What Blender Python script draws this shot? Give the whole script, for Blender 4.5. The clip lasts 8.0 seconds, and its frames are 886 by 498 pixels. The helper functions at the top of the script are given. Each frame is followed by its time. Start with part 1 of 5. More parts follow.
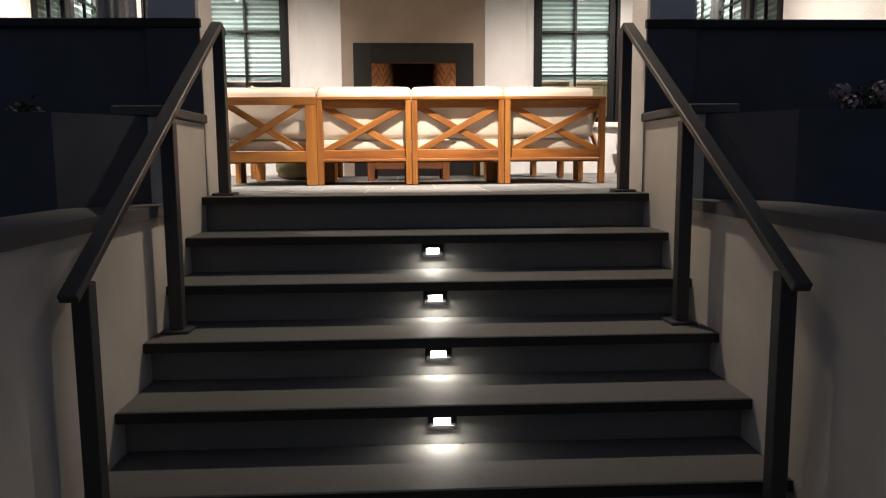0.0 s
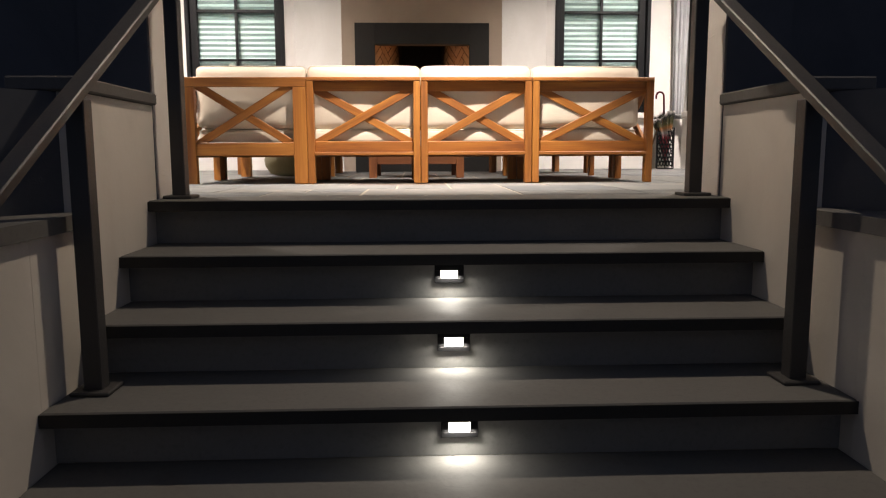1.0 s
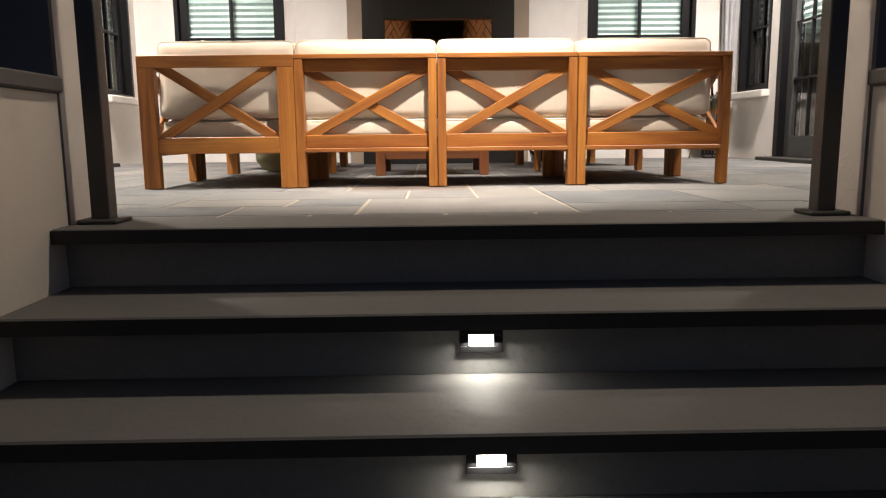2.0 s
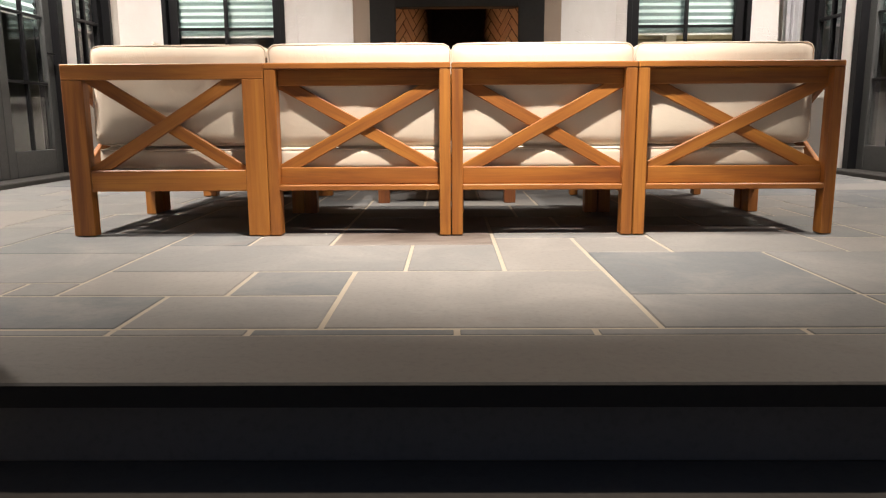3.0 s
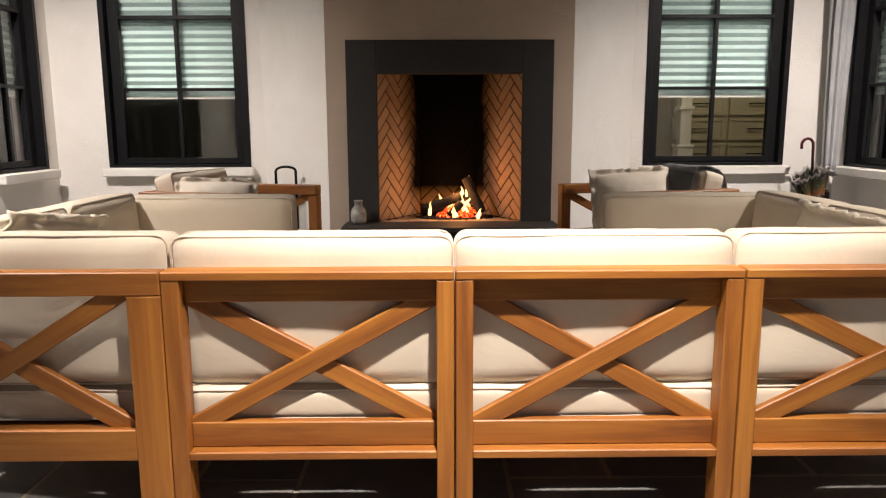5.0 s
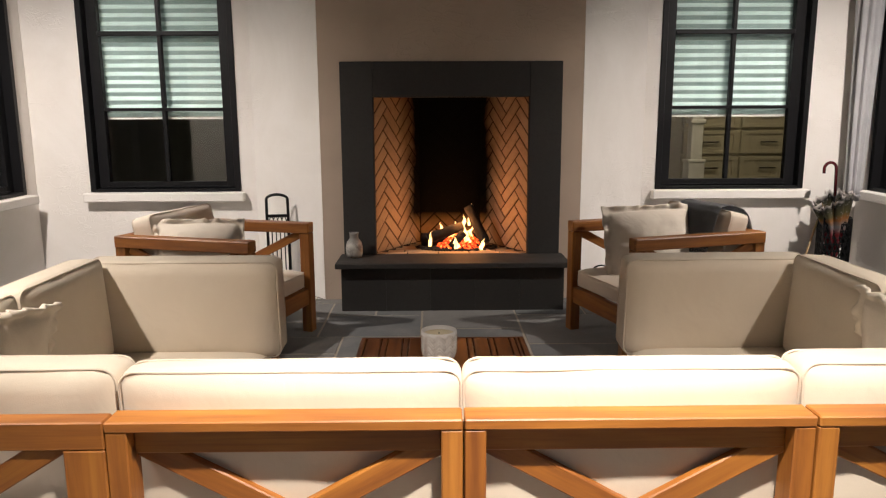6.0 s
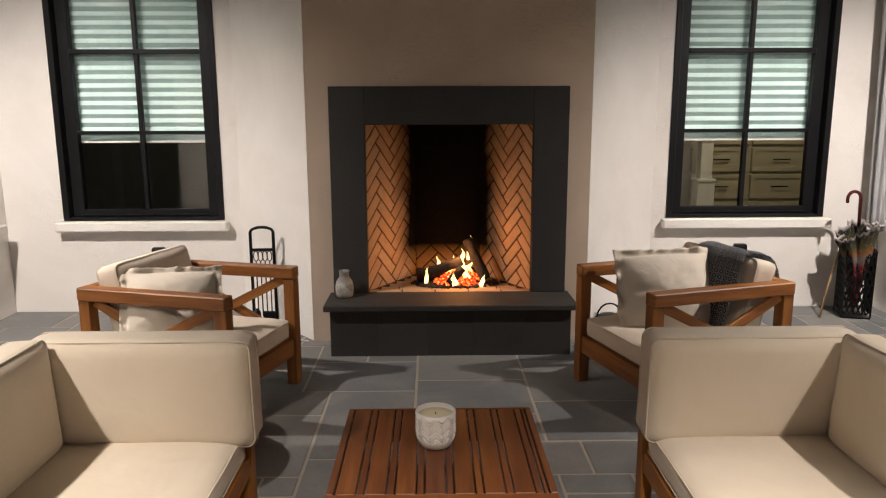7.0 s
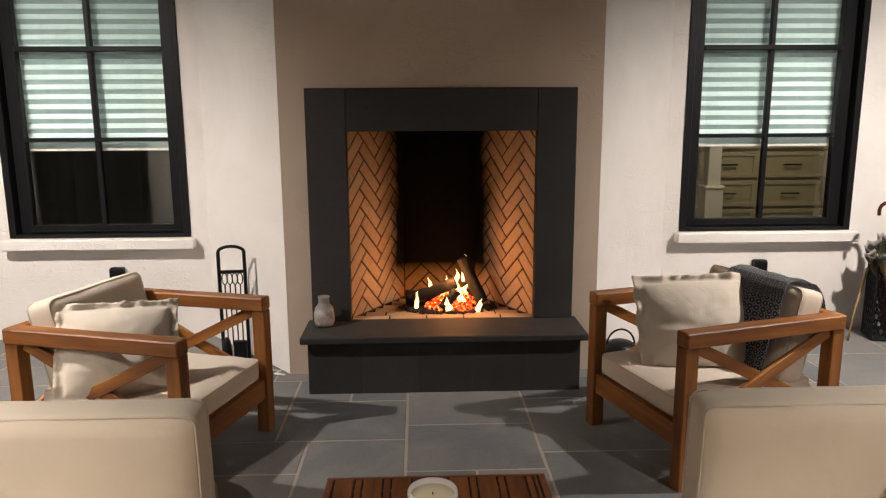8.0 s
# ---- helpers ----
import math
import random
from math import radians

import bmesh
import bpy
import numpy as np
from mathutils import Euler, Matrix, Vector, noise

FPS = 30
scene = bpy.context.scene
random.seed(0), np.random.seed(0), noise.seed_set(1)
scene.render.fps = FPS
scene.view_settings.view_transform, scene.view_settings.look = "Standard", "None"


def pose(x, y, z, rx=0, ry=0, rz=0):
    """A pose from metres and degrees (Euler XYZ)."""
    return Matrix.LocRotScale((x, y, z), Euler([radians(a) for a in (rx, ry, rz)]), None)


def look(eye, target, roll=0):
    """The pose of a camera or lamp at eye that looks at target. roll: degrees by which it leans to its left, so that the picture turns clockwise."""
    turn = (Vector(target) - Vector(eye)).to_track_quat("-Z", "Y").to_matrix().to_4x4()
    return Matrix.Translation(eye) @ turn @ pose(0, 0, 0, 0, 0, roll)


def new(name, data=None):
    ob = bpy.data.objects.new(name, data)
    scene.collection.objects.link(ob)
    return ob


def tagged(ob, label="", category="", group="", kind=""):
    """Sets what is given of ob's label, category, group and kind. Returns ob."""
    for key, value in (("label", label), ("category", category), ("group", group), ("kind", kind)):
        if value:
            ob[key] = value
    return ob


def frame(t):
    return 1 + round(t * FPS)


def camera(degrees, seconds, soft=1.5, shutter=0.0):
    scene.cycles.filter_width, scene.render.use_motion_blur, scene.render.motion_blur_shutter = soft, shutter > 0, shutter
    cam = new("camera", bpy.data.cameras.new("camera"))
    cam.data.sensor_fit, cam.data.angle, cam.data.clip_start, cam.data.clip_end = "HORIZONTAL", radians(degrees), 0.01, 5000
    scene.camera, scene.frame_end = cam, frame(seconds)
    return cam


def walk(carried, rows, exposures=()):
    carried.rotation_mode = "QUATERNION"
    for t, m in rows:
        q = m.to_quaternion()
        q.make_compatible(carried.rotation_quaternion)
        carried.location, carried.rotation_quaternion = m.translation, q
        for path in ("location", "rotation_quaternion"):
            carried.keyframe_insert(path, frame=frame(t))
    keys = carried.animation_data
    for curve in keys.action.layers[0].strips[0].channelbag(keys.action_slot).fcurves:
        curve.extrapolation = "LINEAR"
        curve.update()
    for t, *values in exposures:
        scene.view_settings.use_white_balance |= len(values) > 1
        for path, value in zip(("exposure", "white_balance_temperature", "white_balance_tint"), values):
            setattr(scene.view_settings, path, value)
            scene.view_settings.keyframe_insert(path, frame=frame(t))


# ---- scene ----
cam = camera(62.9, 8.0, 1.2)
PATH = [
    (0, (-0.098, -0.172, 0.189), (-0.002, 1.811, -0.054), -0.4),
    (0.5, (-0.121, 0.283, 0.191), (-0.034, 2.266, -0.057), -0.4),
    (1, (-0.107, 0.769, 0.188), (-0.028, 2.751, -0.071), -0.2),
    (1.5, (-0.108, 1.235, 0.201), (-0.059, 3.215, -0.083), -0.3),
    (1.7, (-0.109, 1.426, 0.219), (-0.062, 3.404, -0.072), -0.5),
    (3, (-0.065, 2.622, 0.46), (-0.085, 4.59, 0.108), -0.3),
    (3.5, (-0.083, 2.993, 0.593), (-0.097, 4.964, 0.255), -0.2),
    (4, (-0.095, 3.261, 0.755), (-0.108, 5.233, 0.42), -0.2),
    (4.5, (-0.113, 3.516, 0.907), (-0.125, 5.488, 0.573), -0.2),
    (5, (-0.106, 3.743, 1.027), (-0.087, 5.715, 0.695), -0.2),
    (6.3, (-0.117, 4.236, 1.336), (-0.094, 6.202, 0.97), -0.3),
    (6.5, (-0.114, 4.322, 1.367), (-0.082, 6.288, 1.0), -0.3),
    (7, (-0.11, 4.522, 1.486), (-0.081, 6.487, 1.115), -0.2),
    (7.5, (-0.141, 4.773, 1.524), (-0.109, 6.738, 1.152), -0.3),
    (8, (-0.136, 5.056, 1.514), (-0.069, 7.02, 1.142), -0.3),
]
EXPOSURE = [(0, 0.26), (1.5, 0.12), (3, -0.1), (3.5, -0.28), (5, -0.38), (6.5, -0.32), (8, -0.16)]
walk(cam, [(t, look(eye, target, roll)) for t, eye, target, roll in PATH], EXPOSURE)

# ---- night sky ----
world = bpy.data.worlds.new("night")
scene.world = world
world.use_nodes = True
world.node_tree.nodes["Background"].inputs[0].default_value = (0.55, 0.66, 1.0, 1)
world.node_tree.nodes["Background"].inputs[1].default_value = 0.085

WALL_Y = 9.91        # face of the window wall
SIDE_X = 3.28         # faces of the side walls
CEIL = 2.9
STAIR_L, STAIR_R = -1.22, 1.258
NOSE_Y, RISE, GOING = 3.845, 0.189, 0.325
GROUND = -7 * RISE


def spot(x, y, watts, degrees, blend, aim, colour=(1.0, 0.89, 0.79), size=0.045):
    data = bpy.data.lights.new("downlight_lamp", "SPOT")
    data.energy, data.spot_size, data.spot_blend = watts, radians(degrees), blend
    data.color, data.shadow_soft_size = colour, size
    ob = new("downlight_lamp", data)
    ob.matrix_world = look((x, y, CEIL - 0.03), aim)
    return ob


# recessed ceiling lamps: one behind the sofa, one at each side of it, one before each window
WARM, SOFT_WHITE = (1.0, 0.89, 0.79), (1.0, 0.90, 0.84)
LAMPS = [(0.2, 4.43, 1130, 59, 1.0, (0.08, 5.52, 0.0), WARM), (-2.3, 5.4, 900, 102, 1.0, (-2.35, 5.7, 0.0), WARM), (2.2, 5.4, 500, 102, 1.0, (2.25, 5.7, 0.0), WARM),
         (-2.85, 7.7, 600, 120, 1.0, (-2.7, 9.0, 0.0), SOFT_WHITE), (2.85, 7.7, 600, 120, 1.0, (2.7, 9.0, 0.0), SOFT_WHITE)]
for lx, ly, lw, ld, lb, aim, tone in LAMPS:
    spot(lx, ly, lw, ld, lb, aim, tone)
# the first lamp's wide spill past its beam, down the stairs
spot(0.28, 4.43, 200, 130, 1.0, (0.28, 1.6, 0.0), (1.0, 0.84, 0.68))

# the fire's own light
fire_data = bpy.data.lights.new("fire_glow", "POINT")
fire_data.energy, fire_data.color, fire_data.shadow_soft_size = 10.0, (1.0, 0.36, 0.09), 0.07
new("fire_glow", fire_data).location = (0.06, 9.30, 0.52)

# the rooms behind the windows are dimly lit
for rx, ry, rw in ((2.9, 10.9, 34.0), (-2.4, 11.0, 2.2)):
    room_data = bpy.data.lights.new("room_lamp", "POINT")
    room_data.energy, room_data.color, room_data.shadow_soft_size = rw, (1.0, 0.85, 0.62), 0.1
    new("room_lamp", room_data).location = (rx, ry, 2.3)


# ---- materials ----
class Nodes:
    def __init__(self, name):
        self.m = bpy.data.materials.new(name)
        self.m.use_nodes = True
        self.t = self.m.node_tree
        self.b = self.t.nodes["Principled BSDF"]

    def add(self, kind, **values):
        n = self.t.nodes.new(kind)
        for k, v in values.items():
            n.inputs[k.replace("_", " ")].default_value = v
        return n

    def link(self, a, b):
        self.t.links.new(a, b)

    def noise(self, scale, detail=4, rough=0.55, vector=None, distortion=0.0):
        n = self.add("ShaderNodeTexNoise", Scale=scale, Detail=detail, Roughness=rough, Distortion=distortion)
        if vector:
            self.link(vector, n.inputs["Vector"])
        return n

    def ramp(self, source, *stops):
        n = self.t.nodes.new("ShaderNodeValToRGB")
        e = n.color_ramp.elements
        while len(e) < len(stops):
            e.new(0.5)
        for i, (p, c) in enumerate(stops):
            e[i].position, e[i].color = p, (*c, 1) if len(c) == 3 else c
        self.link(source, n.inputs[0])
        return n

    def mix(self, a, b, fac, how="MIX"):
        n = self.t.nodes.new("ShaderNodeMix")
        n.data_type, n.blend_type = "RGBA", how
        for sock, v in ((n.inputs[0], fac), (n.inputs[6], a), (n.inputs[7], b)):
            if hasattr(v, "is_linked"):
                self.link(v, sock)
            elif isinstance(v, tuple):
                sock.default_value = (*v, 1)
            else:
                sock.default_value = v
        return n.outputs[2]

    def bump(self, height, strength, distance=0.01, normal=None):
        n = self.add("ShaderNodeBump", Strength=strength, Distance=distance)
        self.link(height, n.inputs["Height"])
        if normal:
            self.link(normal, n.inputs["Normal"])
        return n.outputs[0]

    def finish(self, colour, rough=0.6, normal=None, metal=0.0):
        for sock, v in (("Base Color", colour), ("Roughness", rough), ("Metallic", metal)):
            if hasattr(v, "is_linked"):
                self.link(v, self.b.inputs[sock])
            else:
                self.b.inputs[sock].default_value = (*v, 1) if isinstance(v, tuple) else v
        if normal:
            self.link(normal, self.b.inputs["Normal"])
        return self.m

    def coords(self, which="Object"):
        return self.t.nodes.new("ShaderNodeTexCoord").outputs[which]

    def world(self):
        return self.t.nodes.new("ShaderNodeNewGeometry").outputs["Position"]

    def random(self):
        return self.t.nodes.new("ShaderNodeObjectInfo").outputs["Random"]

    def stretch(self, vector, sx, sy, sz):
        n = self.t.nodes.new("ShaderNodeMapping")
        n.inputs["Scale"].default_value = (sx, sy, sz)
        self.link(vector, n.inputs["Vector"])
        return n.outputs[0]


def plaster(name, base, dark, marks=0.28):
    n = Nodes(name)
    p = n.world()
    big, fine = n.noise(1.3, 5, 0.6, p, 0.6), n.noise(9, 6, 0.62, p, 0.4)
    trowel = n.noise(4.2, 3, 0.5, n.stretch(p, 1, 1, 2.2), 2.2)
    c = n.mix(base, dark, n.ramp(big.outputs[0], (0.42, (0, 0, 0)), (0.75, (1, 1, 1))).outputs[0])
    ridge = n.ramp(trowel.outputs[0], (0.47, (0, 0, 0)), (0.5, (1, 1, 1)), (0.53, (0.1, 0.1, 0.1)))
    where = n.ramp(n.noise(1.9, 2, 0.5, p).outputs[0], (0.50, (0, 0, 0)), (0.60, (1, 1, 1)))
    nm = n.bump(n.mix((0, 0, 0), ridge.outputs[0], where.outputs[0]), 1.6 * marks, 0.006)
    nm = n.bump(fine.outputs[0], 0.16, 0.012, nm)
    return n.finish(c, 0.85, nm)


def stone(name, a, b, c, rough=0.6, bump=0.25, pale=(0.30, 0.29, 0.27), rusty=(0.20, 0.13, 0.09)):
    """Cleft bluestone: each slab of its own shade, clouded, faintly stained."""
    n = Nodes(name)
    p = n.world()
    r = n.random()
    base = n.ramp(r, (0.0, a), (0.5, b), (1.0, c))
    cloud = n.noise(2.6, 6, 0.62, p, 0.8)
    col = n.mix(base.outputs[0], pale, n.ramp(cloud.outputs[0], (0.45, (0, 0, 0)), (0.8, (0.6, 0.6, 0.6))).outputs[0])
    rust = n.noise(1.7, 4, 0.6, p, 1.5)
    col = n.mix(col, rusty, n.ramp(rust.outputs[0], (0.62, (0, 0, 0)), (0.8, (0.45, 0.45, 0.45))).outputs[0])
    fine = n.noise(60, 4, 0.6, p)
    col = n.mix(col, tuple(0.4 * q for q in b), n.ramp(fine.outputs[0], (0.5, (0, 0, 0)), (0.9, (0.35, 0.35, 0.35))).outputs[0])
    cleft = n.noise(11, 6, 0.6, p, 0.7)
    nm = n.bump(cleft.outputs[0], bump, 0.008)
    n.b.inputs["Specular IOR Level"].default_value = 0.2
    return n.finish(col, n.ramp(cloud.outputs[0], (0.3, (rough - 0.12,) * 3), (0.7, (rough + 0.1,) * 3)).outputs[0], nm)


def wood(name, light, mid, dark, rough=0.42):
    n = Nodes(name)
    at = n.t.nodes.new("ShaderNodeAttribute")
    at.attribute_name = "grain"
    v = at.outputs["Vector"]
    long = n.noise(14, 5, 0.6, n.stretch(v, 1, 1, 0.09), 0.4)
    fine = n.noise(110, 3, 0.6, n.stretch(v, 1, 1, 0.03))
    broad = n.noise(5, 3, 0.5, n.stretch(v, 1, 1, 0.3), 0.6)
    c = n.ramp(long.outputs[0], (0.3, dark), (0.5, mid), (0.7, light)).outputs[0]
    c = n.mix(c, dark, n.ramp(broad.outputs[0], (0.5, (0, 0, 0)), (0.8, (0.65, 0.65, 0.65))).outputs[0])
    c = n.mix(c, dark, n.ramp(fine.outputs[0], (0.5, (0, 0, 0)), (0.75, (0.5, 0.5, 0.5))).outputs[0])
    knot = n.t.nodes.new("ShaderNodeTexVoronoi")
    knot.inputs["Scale"].default_value = 3.2
    n.link(n.stretch(v, 1, 1, 0.8), knot.inputs["Vector"])
    c = n.mix(c, (0.06, 0.025, 0.012), n.ramp(knot.outputs["Distance"], (0.03, (0.8, 0.8, 0.8)), (0.055, (0, 0, 0))).outputs[0])
    return n.finish(c, rough, n.bump(fine.outputs[0], 0.12, 0.002))


def cloth(name, base, dark, weave=420, rough=0.9, wrinkle=0.25):
    n = Nodes(name)
    p = n.coords()
    threads = n.noise(weave, 2, 0.5, n.stretch(p, 1, 0.35, 1))
    soft = n.noise(3.5, 4, 0.6, p, 0.5)
    crease = n.noise(6, 3, 0.5, p, 1.4)
    c = n.mix(base, dark, n.ramp(soft.outputs[0], (0.4, (0, 0, 0)), (0.85, (0.8, 0.8, 0.8))).outputs[0])
    c = n.mix(c, dark, n.ramp(threads.outputs[0], (0.4, (0, 0, 0)), (0.8, (0.45, 0.45, 0.45))).outputs[0])
    nm = n.bump(crease.outputs[0], wrinkle, 0.012)
    m = n.finish(c, rough, n.bump(threads.outputs[0], 0.25, 0.001, nm))
    n.b.inputs["Sheen Weight"].default_value = 0.15
    return m


def plain(name, colour, rough=0.5, metal=0.0, grain=60, amount=0.25, bump=0.06):
    n = Nodes(name)
    p = n.coords()
    s, f = n.noise(4, 4, 0.6, p), n.noise(grain, 3, 0.6, p)
    dark = tuple(v * (1 - amount) for v in colour)
    c = n.mix(colour, dark, s.outputs[0])
    r = n.ramp(f.outputs[0], (0.3, (max(rough - 0.08, 0.02),) * 3), (0.7, (min(rough + 0.1, 1),) * 3))
    return n.finish(c, r.outputs[0], n.bump(f.outputs[0], bump, 0.002), metal)


def glowing(name, colour, strength):
    n = Nodes(name)
    e = n.add("ShaderNodeEmission", Strength=strength)
    e.inputs["Color"].default_value = (*colour, 1)
    n.link(e.outputs[0], n.t.nodes["Material Output"].inputs["Surface"])
    return n.m


def glass(name):
    n = Nodes(name)
    n.b.inputs["Transmission Weight"].default_value = 1.0
    n.b.inputs["IOR"].default_value = 1.45
    return n.finish((0.93, 0.96, 0.95), 0.0)


PLASTER = plaster("white_plaster", (0.80, 0.765, 0.72), (0.72, 0.68, 0.625))
PLASTER_OUT = plaster("outdoor_plaster", (0.70, 0.64, 0.56), (0.58, 0.53, 0.46), 0.03)
BREAST = plaster("breast_plaster", (0.53, 0.425, 0.33), (0.45, 0.36, 0.28))
BLUESTONE = stone("bluestone", (0.122, 0.13, 0.134), (0.17, 0.17, 0.166), (0.20, 0.19, 0.177), 0.8, 0.25, (0.29, 0.275, 0.255), (0.15, 0.10, 0.08))
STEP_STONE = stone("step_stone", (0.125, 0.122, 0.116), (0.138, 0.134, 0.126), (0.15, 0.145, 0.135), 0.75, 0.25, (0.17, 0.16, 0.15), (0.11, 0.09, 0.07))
CAP_STONE = stone("cap_stone", (0.12, 0.117, 0.108), (0.132, 0.126, 0.12), (0.145, 0.138, 0.126), 0.8, 0.25, (0.17, 0.16, 0.15), (0.11, 0.09, 0.07))
# risers: step stone lightened, with the light they catch put into the colour
LIGHTENED_RISER = stone("lightened_step_stone", (0.22, 0.22, 0.215), (0.24, 0.237, 0.23), (0.26, 0.256, 0.245), 0.8, 0.2, (0.29, 0.28, 0.27), (0.18, 0.16, 0.14))
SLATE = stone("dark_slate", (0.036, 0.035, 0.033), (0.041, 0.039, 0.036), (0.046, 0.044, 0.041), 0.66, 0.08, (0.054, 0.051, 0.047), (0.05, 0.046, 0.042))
MORTAR = plain("mortar", (0.38, 0.335, 0.265), 0.9, 0, 90, 0.3, 0.3)
# bed and parapet walls: night shade put into an even dark colour
SHADED_WALL = plaster("shaded_retaining_wall", (0.10, 0.105, 0.12), (0.06, 0.065, 0.075), 0.05)
SOIL = plain("soil", (0.035, 0.028, 0.02), 0.95, 0, 30, 0.5, 0.6)
ACACIA = wood("acacia", (0.45, 0.188, 0.032), (0.33, 0.119, 0.019), (0.165, 0.05, 0.010), 0.5)
# chairs: the sofa's acacia darkened to offset too strong light on them
CHAIR_WOOD = wood("dimmed_acacia", (0.37, 0.152, 0.028), (0.265, 0.094, 0.016), (0.12, 0.037, 0.009), 0.5)
TABLE_WOOD = wood("dark_acacia", (0.21, 0.075, 0.022), (0.145, 0.047, 0.013), (0.07, 0.021, 0.008), 0.45)
CREAM = cloth("cream_canvas", (0.66, 0.58, 0.47), (0.58, 0.50, 0.40))
PIPING = cloth("cream_piping", (0.60, 0.52, 0.42), (0.53, 0.45, 0.36))
PILLOW_CLOTH = cloth("linen", (0.66, 0.59, 0.49), (0.56, 0.49, 0.40), 260, 0.95, 0.45)
BLACK_METAL = plain("black_metal", (0.012, 0.012, 0.013), 0.42, 0.6, 120, 0.3, 0.04)
RAIL_METAL = plain("rail_paint", (0.075, 0.071, 0.068), 0.48, 0.1, 160, 0.3, 0.05)
FRAME_BLACK = plain("window_black", (0.010, 0.010, 0.011), 0.38, 0.0, 90, 0.3, 0.04)
FRAME_BLACK.node_tree.nodes["Principled BSDF"].inputs["Specular IOR Level"].default_value = 0.22
FRAME_GREY = plain("door_grey", (0.05, 0.052, 0.05), 0.5, 0.0, 90, 0.3, 0.04)
WHITE_PAINT = plain("white_paint", (0.80, 0.76, 0.70), 0.6, 0, 40, 0.06, 0.05)
GLASS = glass("window_glass")
LENS = glowing("lit_lens", (1.0, 0.93, 0.82), 9.0)
LAMP_LENS = glowing("lamp_lens", (1.0, 0.88, 0.72), 6.0)
POUF = cloth("olive_canvas", (0.26, 0.22, 0.11), (0.18, 0.15, 0.07), 200, 0.9, 0.4)
CERAMIC = plain("white_ceramic", (0.78, 0.75, 0.71), 0.35, 0, 70, 0.08, 0.05)
WAX = plain("wax", (0.80, 0.70, 0.48), 0.5, 0, 30, 0.1, 0.05)
CABINET = plain("cabinet_paint", (0.46, 0.40, 0.28), 0.55, 0, 50, 0.1, 0.04)
ROOM_WALL = plain("room_wall", (0.25, 0.24, 0.20), 0.8, 0, 30, 0.2, 0.05)
CURTAIN = cloth("grey_drape", (0.40, 0.40, 0.40), (0.28, 0.28, 0.29), 300, 0.8, 0.3)
MAROON = plain("maroon_lacquer", (0.09, 0.012, 0.016), 0.22, 0, 60, 0.3, 0.02)
BAMBOO = plain("bamboo", (0.42, 0.27, 0.13), 0.5, 0, 60, 0.35, 0.1)
# ceiling out of view: its dark colour is chosen to cut bounced light
UNSEEN_CEILING = plain("unseen_dark_ceiling", (0.09, 0.06, 0.04), 0.6, 0, 40, 0.4, 0.1)
CHAR = plain("charred_wood", (0.014, 0.011, 0.010), 0.95, 0, 45, 0.5, 0.9)
ASH = plain("ash", (0.045, 0.036, 0.031), 0.95, 0, 50, 0.5, 0.8)


def vase_glaze():
    n = Nodes("vase_glaze")
    p = n.coords()
    s = n.noise(22, 5, 0.65, p, 0.6)
    z = n.t.nodes.new("ShaderNodeSeparateXYZ")
    n.link(p, z.inputs[0])
    c = n.ramp(s.outputs[0], (0.35, (0.20, 0.185, 0.165)), (0.55, (0.42, 0.39, 0.35)), (0.75, (0.52, 0.49, 0.45)))
    neck = n.ramp(z.outputs[2], (0.10, (0, 0, 0)), (0.125, (1, 1, 1)))
    c = n.mix(c.outputs[0], (0.22, 0.21, 0.19), neck.outputs[0])
    return n.finish(c, 0.55, n.bump(s.outputs[0], 0.2, 0.003))


def shade_cloth():
    """Pleated blind: pleat shading put into the colour, pale facets facing up, grey-green down."""
    n = Nodes("pleated_blind")
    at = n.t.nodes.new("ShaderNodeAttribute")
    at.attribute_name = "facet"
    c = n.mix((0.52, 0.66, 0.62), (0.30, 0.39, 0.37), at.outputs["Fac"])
    s = n.noise(5, 4, 0.6, n.coords())
    c = n.mix(c, (0.4, 0.48, 0.45), n.ramp(s.outputs[0], (0.5, (0, 0, 0)), (0.9, (0.4, 0.4, 0.4))).outputs[0])
    return n.finish(c, 0.85)


